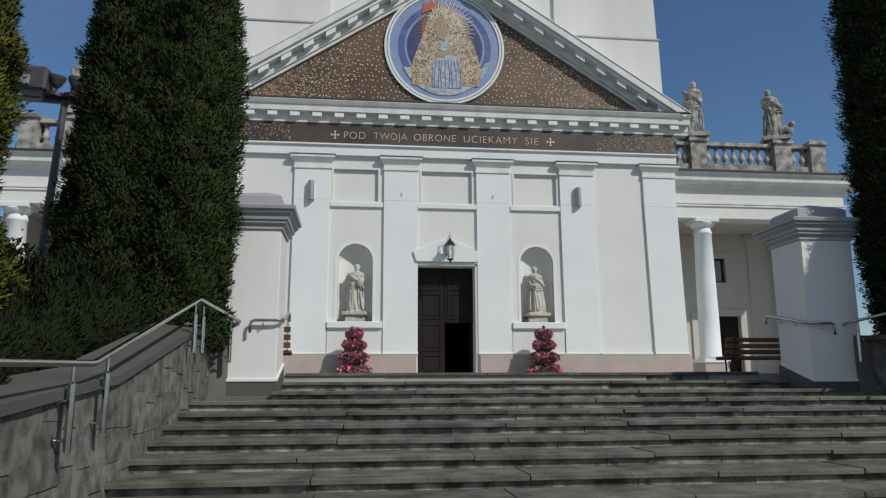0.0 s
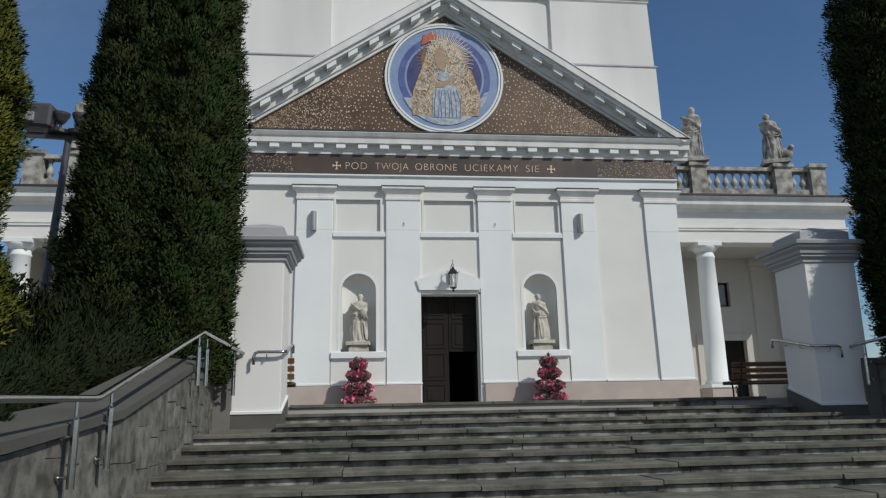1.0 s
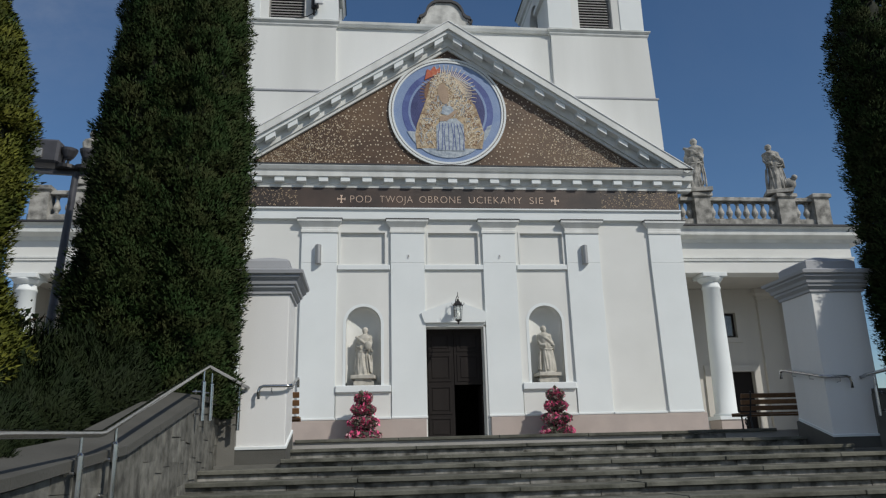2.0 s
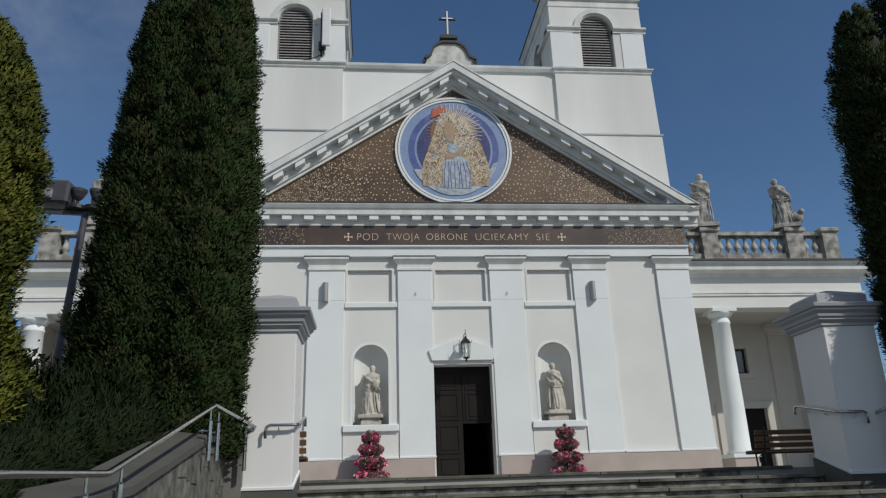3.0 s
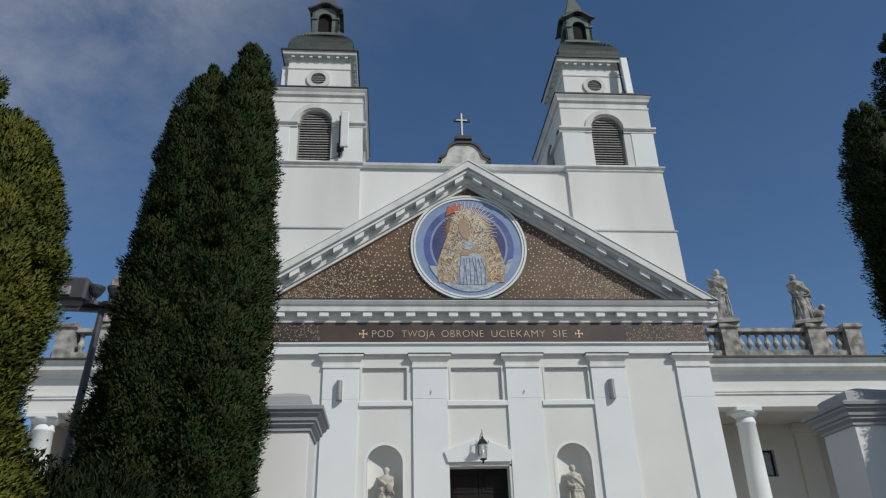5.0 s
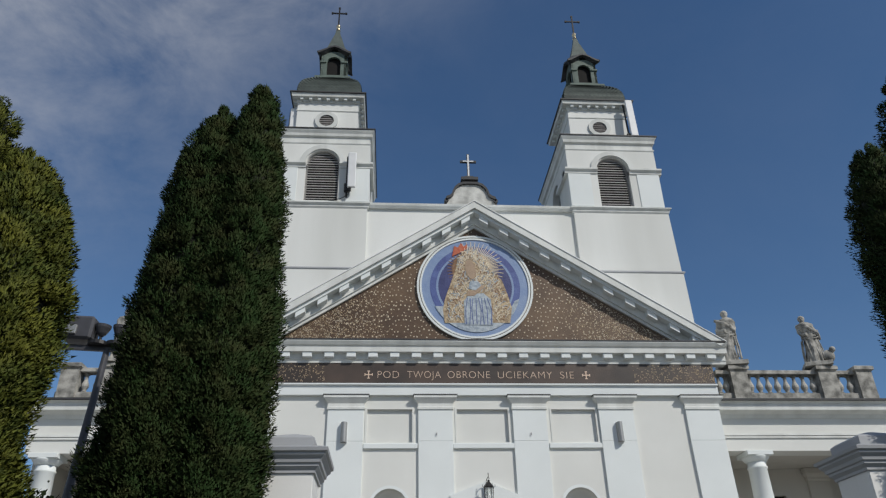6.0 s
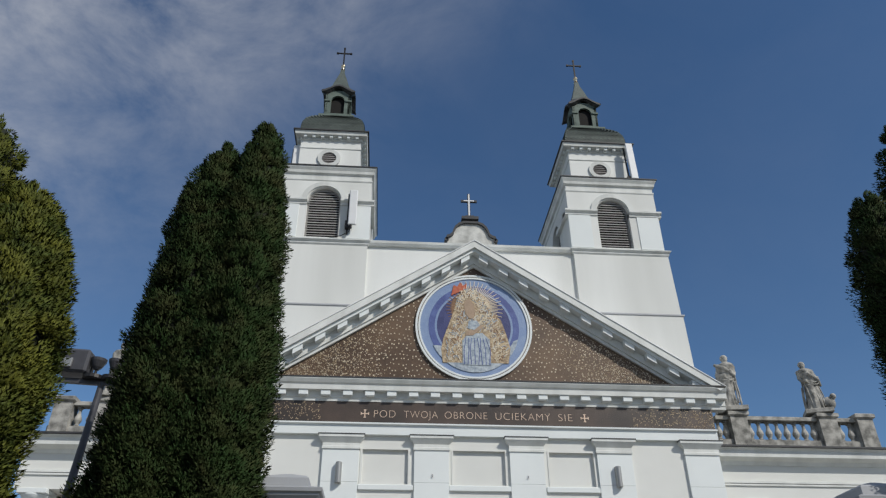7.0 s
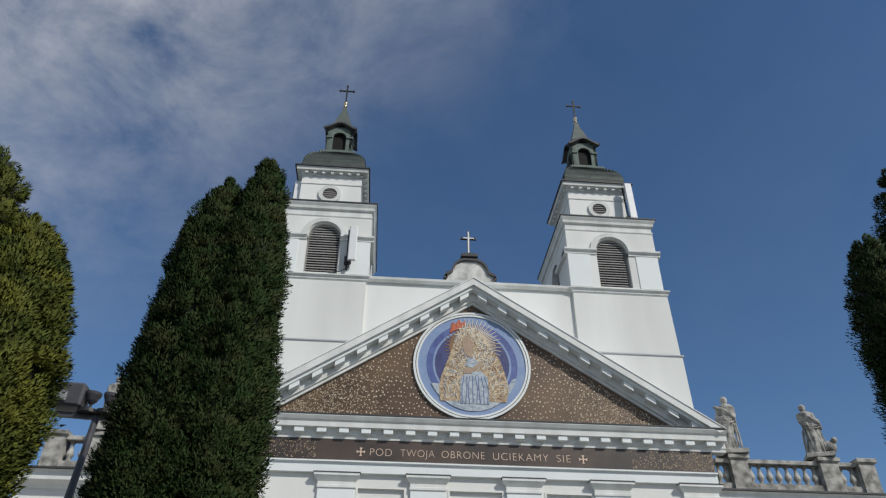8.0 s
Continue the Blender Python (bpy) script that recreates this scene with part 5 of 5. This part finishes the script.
thuja((-6.58, -14.15, 0.6), 8.52, (0.17, 0), DARK, M_THUJA, 22, 420000, ((0, 0.76), (0.15, 0.88), (0.24, 0.85), (0.375, 0.73), (0.48, 0.66), (0.62, 0.62), (0.765, 0.54), (0.88, 0.41), (0.95, 0.23), (0.985, 0.1), (1, 0.02)))
thuja((6.0, -14.30, 0.6), 7.93, (-0.14, 0), DARK, M_THUJA, 23, 220000, ((0, 0.52), (0.15, 0.62), (0.55, 0.62), (0.75, 0.57), (0.86, 0.45), (0.92, 0.31), (0.97, 0.12), (1, 0.02)))
thuja((7.25, -14.2, 0.6), 9.9, (-0.1, 0), DARK, M_THUJA, 24, 150000, ((0, 0.62), (0.15, 0.76), (0.5, 0.76), (0.75, 0.67), (0.86, 0.51), (0.94, 0.28), (1, 0.02)))
# unseen tree, added so that its shadow falls on the right pier
thuja((7.8, -16.4, 0.3), 6.2, (0, 0), DARK, M_THUJA, 27, 60000, ((0, 0.9), (0.2, 1.1), (0.5, 1.1), (0.8, 0.7), (1, 0.02)), 0.08)
# another unseen tree, added to shade the right-hand bench
thuja((9.7, -12.9, 0.6), 7.2, (0, 0), DARK, M_THUJA, 28, 50000, ((0, 1.0), (0.2, 1.25), (0.5, 1.25), (0.8, 0.8), (1, 0.02)), 0.08)
GOLD = "broad yellow-green thuja with sunlit feathery sprays"
thuja((-7.80, -17.3, 0.2), 5.55, (0.0, 0), GOLD, M_YELLOW, 25, 300000, ((0, 0.75), (0.14, 0.9), (0.25, 0.76), (0.33, 0.58), (0.4, 0.67), (0.48, 0.71), (0.59, 0.66), (0.69, 0.67), (0.8, 0.57), (0.88, 0.43), (0.95, 0.21), (1, 0.02)), 0.037, 0.13, 0.19)
thuja((-8.72, -17.2, 0.2), 6.75, (0.15, 0), GOLD, M_YELLOW, 26, 150000, ((0, 0.62), (0.2, 0.81), (0.6, 0.77), (0.8, 0.53), (0.9, 0.37), (0.96, 0.19), (1, 0.03)), 0.037, 0.13, 0.19)
thuja((-7.6, -17.9, 0.05), 1.15, (0, 0), "low yellow-green thuja bush beside the stair wall", M_YELLOW, 29, 70000, ((0, 0.55), (0.3, 0.66), (0.6, 0.52), (0.85, 0.3), (1, 0.04)), 0.037, 0.13, 0.19)


def juniper(at, rx, ry, h, seed, leaves=42000):
    j = thing("juniper_bush", "spreading dark green juniper bush behind the stair wall", "bush", at, group="juniper bushes")
    rng = np.random.default_rng(seed)
    u = rng.uniform(0, 2 * np.pi, leaves)
    v = np.arccos(rng.random(leaves))
    k = 1 + 0.18 * np.sin(4 * u + 3 * v) + 0.12 * np.sin(9 * u + 2) * np.sin(7 * v)
    k *= 1 - 0.3 * rng.random(leaves) ** 2
    pos = np.stack([rx * k * np.sin(v) * np.cos(u), ry * k * np.sin(v) * np.sin(u), h * k * np.cos(v)], -1)
    out = pos / (np.linalg.norm(pos, axis=1)[:, None] + 1e-6)
    c = new("foliage", leaf_mesh("foliage", M_JUNIPER, pos, out, 0.11, seed, 0.075, 0.25, out, True))
    c.parent = j
    # near-black core paints the shade under the juniper sprays
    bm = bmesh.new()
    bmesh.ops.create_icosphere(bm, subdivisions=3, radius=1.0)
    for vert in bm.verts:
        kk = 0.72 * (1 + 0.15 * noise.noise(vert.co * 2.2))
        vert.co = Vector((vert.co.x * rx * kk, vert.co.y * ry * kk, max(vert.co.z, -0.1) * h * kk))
    part("twig_shade_core", bm, M_TWIGSHADE, j, smooth=True)


# the last bush is added; its dark leaves replace shade on yellow foliage
for i, (x, y, z, rx, ry, h) in enumerate(((-6.6, -15.6, 0.55, 0.85, 0.8, 1.0), (-7.4, -15.9, 0.45, 1.0, 0.8, 1.15), (-6.75, -17.0, 0.3, 0.75, 0.8, 0.75), (-7.9, -16.9, 0.3, 1.0, 0.9, 0.8), (-6.7, -18.4, 0.05, 0.75, 0.8, 0.62), (-8.4, -18.6, 0.0, 1.1, 0.9, 0.8), (7.0, -15.6, 0.5, 1.0, 0.9, 0.9), (-6.05, -19.6, -0.15, 0.42, 0.8, 0.48), (-6.1, -21.0, -0.25, 0.45, 0.8, 0.45), (-7.35, -18.7, 0.0, 0.8, 0.6, 1.0))):
    juniper((x, y, z), rx, ry, h, 50 + i)


# ---- statues ----
def statue(name, label, at, height, mat, seed, turn=0.0, group="", lean=0.0, extra=None):
    """A draped standing figure as one plain mesh: robe with folds, folded arms, plain head, low base."""
    bm = bmesh.new()
    rnd = random.Random(seed)
    H = height
    prof = [(0.235, 0.0), (0.225, 0.08), (0.205, 0.22), (0.19, 0.36), (0.185, 0.48), (0.195, 0.58), (0.215, 0.68), (0.225, 0.76), (0.20, 0.81), (0.12, 0.845), (0.065, 0.865), (0.06, 0.88)]
    seg, rings, ph = 30, [], rnd.uniform(0, 6)
    fine = []
    for i in range(45):
        z = 0.88 * i / 44
        fine.append((float(np.interp(z, [p[1] for p in prof], [p[0] for p in prof])), z))
    for r, z in fine:
        ring = []
        sway = 0.03 * math.sin(z * 5 + ph)
        for k in range(seg):
            a = 2 * math.pi * k / seg
            fold = 1 + (0.09 * math.sin(7 * a + 5 * z + ph) + 0.06 * math.sin(13 * a - 9 * z)) * max(0, 1 - z / 0.72)
            fold += 0.05 * math.sin(22 * (z + 0.25 * math.sin(a + ph))) * (1 if 0.35 < z < 0.8 else 0)
            ring.append(bm.verts.new((H * (r * 0.66 * fold * math.cos(a) + sway + lean * z), H * r * 0.72 * fold * math.sin(a), H * z)))
        rings.append(ring)
    for a, b in zip(rings, rings[1:]):
        for k in range(seg):
            bm.faces.new((a[k], a[(k + 1) % seg], b[(k + 1) % seg], b[k]))
    bm.faces.new(rings[0][::-1])
    bm.faces.new(rings[-1])

    def ball(c, r, sx=1, sy=1, sz=1):
        m = Matrix.Translation(Vector(c) * H) @ Matrix.Diagonal((r * H * sx, r * H * sy, r * H * sz, 1))
        bmesh.ops.create_icosphere(bm, subdivisions=3, radius=1.0, matrix=m)

    def limb(pts, r):
        tube(bm, [Vector(p) * H for p in pts], r * H, 10)
    top = 0.03 * math.sin(0.88 * 5 + ph) + lean * 0.9
    ball((top, -0.01, 0.93), 0.062, 0.92, 1.0, 1.18)
    ball((top, 0.012, 0.945), 0.066, 0.98, 0.95, 1.0)
    ball((top, -0.045, 0.895), 0.035, 1.0, 0.9, 1.4)
    for sx in (-1, 1):
        ball((top * 0.7 + sx * 0.108, 0, 0.785), 0.052)
        limb([(top * 0.7 + sx * 0.12, 0, 0.775), (top * .5 + sx * 0.14, -0.03, 0.66), (top * .4 + sx * 0.12, -0.08, 0.585), (top * .4 + sx * 0.04, -0.15, 0.62 + 0.05 * sx)], 0.034)
    limb([(-0.15, -0.06, 0.80), (-0.02, -0.165, 0.70), (0.13, -0.12, 0.58), (0.17, 0.02, 0.50)], 0.028)
    for i in range(9):                                    # hanging folds of the cloak
        a = math.pi * (1.06 + 0.88 * i / 8) + rnd.uniform(-.1, .1)
        z1, z0 = rnd.uniform(0.38, 0.56), rnd.uniform(0.02, 0.08)
        b = a + rnd.uniform(-.35, .35)
        r1, r0 = 0.15, 0.19
        limb([(r1 * math.cos(a) + top * 0.3, r1 * 0.74 * math.sin(a), z1), ((r1 + r0) / 2 * 1.05 * math.cos((a + b) / 2) + top * 0.15, (r1 + r0) / 2 * 0.80 * math.sin((a + b) / 2), (z1 + z0) / 2), (r0 * math.cos(b), r0 * 0.76 * math.sin(b), z0)], rnd.uniform(0.011, 0.02))
    for i in range(4):                                    # gathered cloth across the waist
        z = 0.50 + i * 0.035
        limb([(-0.16, -0.03, z + 0.03), (-0.06, -0.125, z - 0.01), (0.07, -0.13, z - 0.02 + 0.02 * i), (0.16, -0.05, z + 0.05)], 0.013)
    if extra:
        extra(ball, limb)
    box(bm, -0.24 * H, 0.24 * H, -0.19 * H, 0.19 * H, -0.06 * H, 0.015 * H)
    me_ob = part(name, bm, mat)
    md = me_ob.modifiers.new("merge", 'REMESH')
    md.mode, md.voxel_size, md.use_smooth_shade = 'VOXEL', 0.015, True
    me_ob.location = (at[0], at[1], at[2] + 0.06 * H)
    me_ob.rotation_euler = (0, 0, radians(turn))
    if group == "roof statues":
        me_ob.matrix_basis = WING @ Matrix.LocRotScale(me_ob.location, me_ob.rotation_euler, None)
    return tagged(me_ob, label, "statue", group)


def book(ball, limb):
    ball((0.12, -0.17, 0.60), 0.07, 1.0, 0.5, 1.3)


def beast(ball, limb):
    ball((0.22, -0.04, 0.13), 0.11, 1.0, 0.9, 1.15)
    ball((0.30, -0.10, 0.24), 0.055)
    limb([(0.18, 0.0, 0.03), (0.24, -0.02, 0.15), (0.33, -0.05, 0.26)], 0.045)


for s, ex, lab in ((-1, book, "beige stone statue of a robed figure in a wall niche"), (1, None, "beige stone statue of a bearded robed figure in a wall niche")):
    ped = thing("statue_pedestal", "stepped beige stone pedestal in the wall niche", "pedestal", (s * 3.2, 0.14, 2.325), group="niche pedestals")
    part("lower_block", slab(-0.34, 0.34, -0.25, 0.25, 0.0, 0.14, 0.01), M_STATUE, ped)
    part("upper_block", slab(-0.29, 0.29, -0.22, 0.22, 0.14, 0.22, 0.01), M_STATUE, ped)
    statue("niche_statue", lab, (s * 3.2, 0.14, 2.545), 1.68, M_STATUE, 31 + s, turn=8 * s, group="niche statues", extra=ex)
for s in (-1, 1):
    statue("roof_statue", "weathered grey stone statue on the balustrade post", (s * 9.40, -0.05, 9.285), 2.15, M_OLDSTONE, 41 + s, turn=-12 * s, group="roof statues", lean=0.03)
    statue("roof_statue", "weathered stone statue with an animal on the balustrade", (s * 12.70, -0.05, 9.285), 2.0, M_OLDSTONE, 45 + s, turn=-20 * s, group="roof statues", lean=-0.06, extra=beast)


# ---- lamps on the front ----
def hanging_lantern():
    l = thing("wall_lantern", "black wrought-iron lantern hanging above the portal", "lantern", (0.03, -0.56, 4.43))
    seg = 6
    part("roof", lathe(bmesh.new(), [(0.20, 0.60), (0.21, 0.63), (0.10, 0.78), (0.05, 0.82), (0.05, 0.88), (0.02, 0.90)], seg=seg), M_IRON, l)
    part("base", lathe(bmesh.new(), [(0.02, -0.16), (0.05, -0.10), (0.03, -0.06), (0.10, -0.02), (0.14, 0.0), (0.14, 0.03)], seg=seg), M_IRON, l)
    for i in range(seg):
        a = 2 * math.pi * i / seg
        part("bar", tube(bmesh.new(), [(0.135 * math.cos(a), 0.135 * math.sin(a), 0.02), (0.185 * math.cos(a), 0.185 * math.sin(a), 0.61)], 0.011, 6), M_IRON, l)
        part("curl", tube(bmesh.new(), [(0.19 * math.cos(a), 0.19 * math.sin(a), 0.62), (0.25 * math.cos(a), 0.25 * math.sin(a), 0.66), (0.25 * math.cos(a), 0.25 * math.sin(a), 0.73)], 0.01, 6), M_IRON, l)
        b = 2 * math.pi * (i + 1) / seg
        bm = bmesh.new()
        lo = [Vector((0.128 * math.cos(t), 0.128 * math.sin(t), 0.03)) for t in (a, b)]
        hi = [Vector((0.178 * math.cos(t), 0.178 * math.sin(t), 0.6)) for t in (b, a)]
        v = [bm.verts.new(p) for p in lo + hi]
        v2 = [bm.verts.new(p * 0.985) for p in lo + hi]
        bm.faces.new(v)
        bm.faces.new(v2[::-1])
        for k in range(4):
            bm.faces.new((v[k], v[(k + 1) % 4], v2[(k + 1) % 4], v2[k]))
        pane = part("pane", bm, M_GLASS, l)
        pane.visible_shadow = False
    part("lamp", lathe(bmesh.new(), [(0.02, 0.1), (0.05, 0.16), (0.055, 0.3), (0.02, 0.4)], seg=10), M_WHITEMETAL, l)
    part("hook", tube(bmesh.new(), [(0, 0, 0.88), (0.03, 0, 0.96), (0, 0, 1.0), (0, 0, 1.10), (0, 0.02, 1.18)], 0.014, 8), M_IRON, l)
    part("arm", tube(bmesh.new(), [(0, -0.03, 1.0), (-0.02, 0.1, 1.02), (-0.05, 0.25, 0.93), (-0.08, 0.41, 0.70)], 0.016, 8), M_IRON, l)
    part("wall_plate", slab(-0.13, -0.05, 0.36, 0.41, 0.2, 0.78), M_IRON, l)
    l.scale = (0.84, 0.84, 0.84)


hanging_lantern()
for s in (-1, 1):
    sc = thing("wall_light", "grey metal half-round wall light on the pilaster", "wall light", (s * 4.79, -0.10, 6.53), group="front wall lights")
    pts = [(0.105 * math.cos(a), -0.08 + -0.13 * math.sin(a)) for a in [math.pi * i / 12 for i in range(13)]] + [(-0.105, 0.0), (0.105, 0.0)]
    bm = bmesh.new()
    lo, hi = [bm.verts.new((x, y, 0.0)) for x, y in pts], [bm.verts.new((x, y, 0.68)) for x, y in pts]
    bm.faces.new(lo[::-1])
    bm.faces.new(hi)
    for i in range(len(pts)):
        j = (i + 1) % len(pts)
        bm.faces.new((lo[i], lo[j], hi[j], hi[i]))
    part("body", bm, M_SCONCE, sc)
    part("rim", slab(-0.11, 0.11, -0.02, 0.012, -0.01, 0.69), M_WHITEMETAL, sc)


# ---- flowers and benches on the plaza ----
def flower_tower(x, y, label, seed, k):
    t = thing("flower_tower", label, "flower planter", (x, y, PLAZA - 0.03), group="flower towers")
    rng = np.random.default_rng(seed)
    part("tub", lathe(bmesh.new(), [(0.30, 0.0), (0.36, 0.04), (0.40, 0.30), (0.42, 0.32), (0.36, 0.33)], seg=18), M_SCONCE, t)
    # the stem takes the near-black twig colour as shade behind the leaves
    part("stem", lathe(bmesh.new(), [(0.24, 0.3), (0.20, 0.7), (0.16, 1.1), (0.12, 1.45)], seg=12), M_TWIGSHADE, t)
    tiers_ = [(0.30, 0.52, 0.16), (0.74, 0.45, 0.14), (1.14, 0.35, 0.13), (1.50, 0.26, 0.14)]
    lp, fp = [], []
    for z, r, h in tiers_:
        n = int(1500 * r / 0.4)
        u, v = rng.uniform(0, 2 * np.pi, n), rng.normal(0, 1, n)
        rr = r * (0.72 + 0.34 * rng.random(n)) * (1 - 0.10 * v ** 2)
        pts = np.stack([rr * np.cos(u), rr * np.sin(u), z + v * h * 0.62], -1)
        lp.append(pts[: n // 2])
        flow = pts[n // 2:]
        patch = np.sin(3 * np.arctan2(flow[:, 1], flow[:, 0]) + z * 7 + seed) + 0.8 * rng.normal(0, 1, len(flow)) > -0.35 * k
        fp.append(flow[patch] * np.array([1.06, 1.06, 1.0]))
    lp, fp = np.concatenate(lp), np.concatenate(fp)
    pale = rng.random(len(fp)) < 0.36
    for nm, pts, mat, size, wd, sd in (("leaves", lp, M_FLEAF, 0.12, 0.4, 1), ("blossoms", fp[~pale], M_FLOWER, 0.085, 0.85, 2), ("pale_blossoms", fp[pale], M_PALEFLOWER, 0.08, 0.8, 3)):
        out = pts * np.array([1, 1, 0.0])
        out /= np.linalg.norm(out, axis=1)[:, None] + 1e-6
        ob = new(nm, leaf_mesh(nm, mat, pts, out, size, seed + sd, wd, 0.2))
        ob.parent = t
    return t


flower_tower(-3.2, -0.84, "tiered tower of bright pink petunias on the plaza", 81, 1.6)
flower_tower(3.18, -0.84, "tiered tower of darker pink petunias on the plaza", 84, 0.6)


def bench(m, label):
    b = thing("park_bench", label, "bench", group="plaza benches")
    L = 1.9
    for i in range(3):
        part("seat_slat", slab(-L / 2, L / 2, -0.24 + i * 0.145, -0.12 + i * 0.145, 0.42, 0.46, 0.008), M_BENCH, b)
    for i in range(3):
        z = 0.55 + i * 0.14
        bm = slab(-L / 2, L / 2, -0.02, 0.02, -0.052, 0.052, 0.008)
        bmesh.ops.transform(bm, matrix=Matrix.Translation((0, 0.235 + i * 0.035, z)) @ Matrix.Rotation(radians(-14), 4, 'X'), verts=bm.verts)
        part("back_slat", bm, M_BENCH, b)
    part("front_rail", slab(-L / 2, L / 2, -0.285, -0.25, 0.38, 0.46, 0.008), M_BENCH, b)
    for x in (-L / 2 + 0.22, L / 2 - 0.22):
        part("end_frame", tube(bmesh.new(), [(x, -0.24, 0.0), (x, -0.22, 0.2), (x, -0.24, 0.40), (x, 0.0, 0.41), (x, 0.20, 0.42), (x, 0.26, 0.60), (x, 0.345, 0.93)], 0.022, 8), M_IRON, b)
        part("back_leg", tube(bmesh.new(), [(x, 0.28, 0.0), (x, 0.22, 0.2), (x, 0.20, 0.42)], 0.022, 8), M_IRON, b)
        ring = [(x, 0.0 + 0.09 * math.cos(a), 0.26 + 0.09 * math.sin(a)) for a in [2 * math.pi * i / 16 for i in range(17)]]
        part("scroll", tube(bmesh.new(), ring, 0.012, 6), M_IRON, b)
    b.matrix_basis = m
    return b


bench(Matrix.Translation((6.42, -8.6, PLAZA - 0.03)) @ Matrix.Rotation(radians(178), 4, 'Z'), "brown slatted bench with black iron legs on the plaza")
bench(Matrix.Translation((-5.3, -11.3, PLAZA - 0.03)) @ Matrix.Rotation(radians(181), 4, 'Z'), "orange-brown slatted bench behind the stair pier")


# ---- floodlight mast ----
def mast():
    m = thing("floodlight_mast", "dark steel mast with a box floodlight and round spotlights", "floodlight mast", (-9.44, -10.3, PLAZA - 0.03))
    top = 5.56
    part("pole", lathe(bmesh.new(), [(0.10, 0), (0.09, 1.5), (0.065, top)], seg=14), M_MASTGREY, m)
    part("base_plate", slab(-0.2, 0.2, -0.2, 0.2, 0, 0.03), M_MASTGREY, m)
    part("crossbar", slab(-1.05, 0.45, -0.04, 0.04, top - 0.05, top + 0.04), M_MASTGREY, m)
    f = part("floodlight", slab(-0.97, -0.34, -0.20, 0.26, top + 0.14, top + 0.66, 0.05), M_MASTGREY, m, "box-shaped floodlight")
    part("lens", slab(-0.92, -0.39, 0.262, 0.275, top + 0.2, top + 0.6), M_GLASS, f)
    part("yoke", tube(bmesh.new(), [(-1.0, 0, top + .36), (-1.0, 0, top + 0.05), (-0.31, 0, top + 0.05), (-0.31, 0, top + .36)], 0.018, 6), M_IRON, f)
    part("ballast", slab(-0.87, -0.64, -0.26, -0.18, top + 0.22, top + 0.42, 0.01), M_SCONCE, f)
    for x in (-0.20, 0.17):
        sp = part("spotlight", lathe(bmesh.new(), [(0.05, top + 0.28), (0.10, top + 0.34), (0.155, top + 0.46), (0.165, top + 0.52), (0.15, top + 0.525)], x, 0, 16), M_MASTGREY, m, "round spotlight turned upwards")
        part("stand", lathe(bmesh.new(), [(0.03, top + 0.12), (0.03, top + 0.29)], x, 0, 8), M_IRON, sp)
        part("gear_box", lathe(bmesh.new(), [(0.20, top + 0.04), (0.22, top + 0.06), (0.21, top + 0.14), (0.12, top + 0.17)], x, 0, 16), M_IRON, sp)
    m.rotation_euler = (0, radians(3.0), 0)


mast()


# a thin-leaved young tree in front of the west wing
def sapling():
    t = thing("young_tree", "young thin-leaved tree in front of the west wing", "tree", (-10.9, -8.2, PLAZA - 0.03))
    part("trunk", lathe(bmesh.new(), [(0.05, 0), (0.04, 1.5), (0.02, 3.1)], seg=8), M_BARK, t)
    rnd = random.Random(9)
    pts = []
    for i in range(26):
        a, z = rnd.uniform(0, 6.28), rnd.uniform(1.4, 3.0)
        l = rnd.uniform(0.3, 0.75)
        path = [(0, 0, z), (l * 0.5 * math.cos(a), l * 0.5 * math.sin(a), z + 0.22), (l * math.cos(a), l * math.sin(a), z + 0.32)]
        part("limb", tube(bmesh.new(), path, 0.011, 5), M_BARK, t)
        for k in range(16):
            f = rnd.uniform(0.3, 1.05)
            pts.append((l * f * math.cos(a) + rnd.gauss(0, .07), l * f * math.sin(a) + rnd.gauss(0, .07), z + 0.32 * f + rnd.gauss(0, .08)))
    pos = np.array(pts)
    c = new("crown", leaf_mesh("crown", M_JUNIPER, pos, np.zeros_like(pos), 0.14, 5, 0.32, -0.2))
    c.parent = t


sapling()
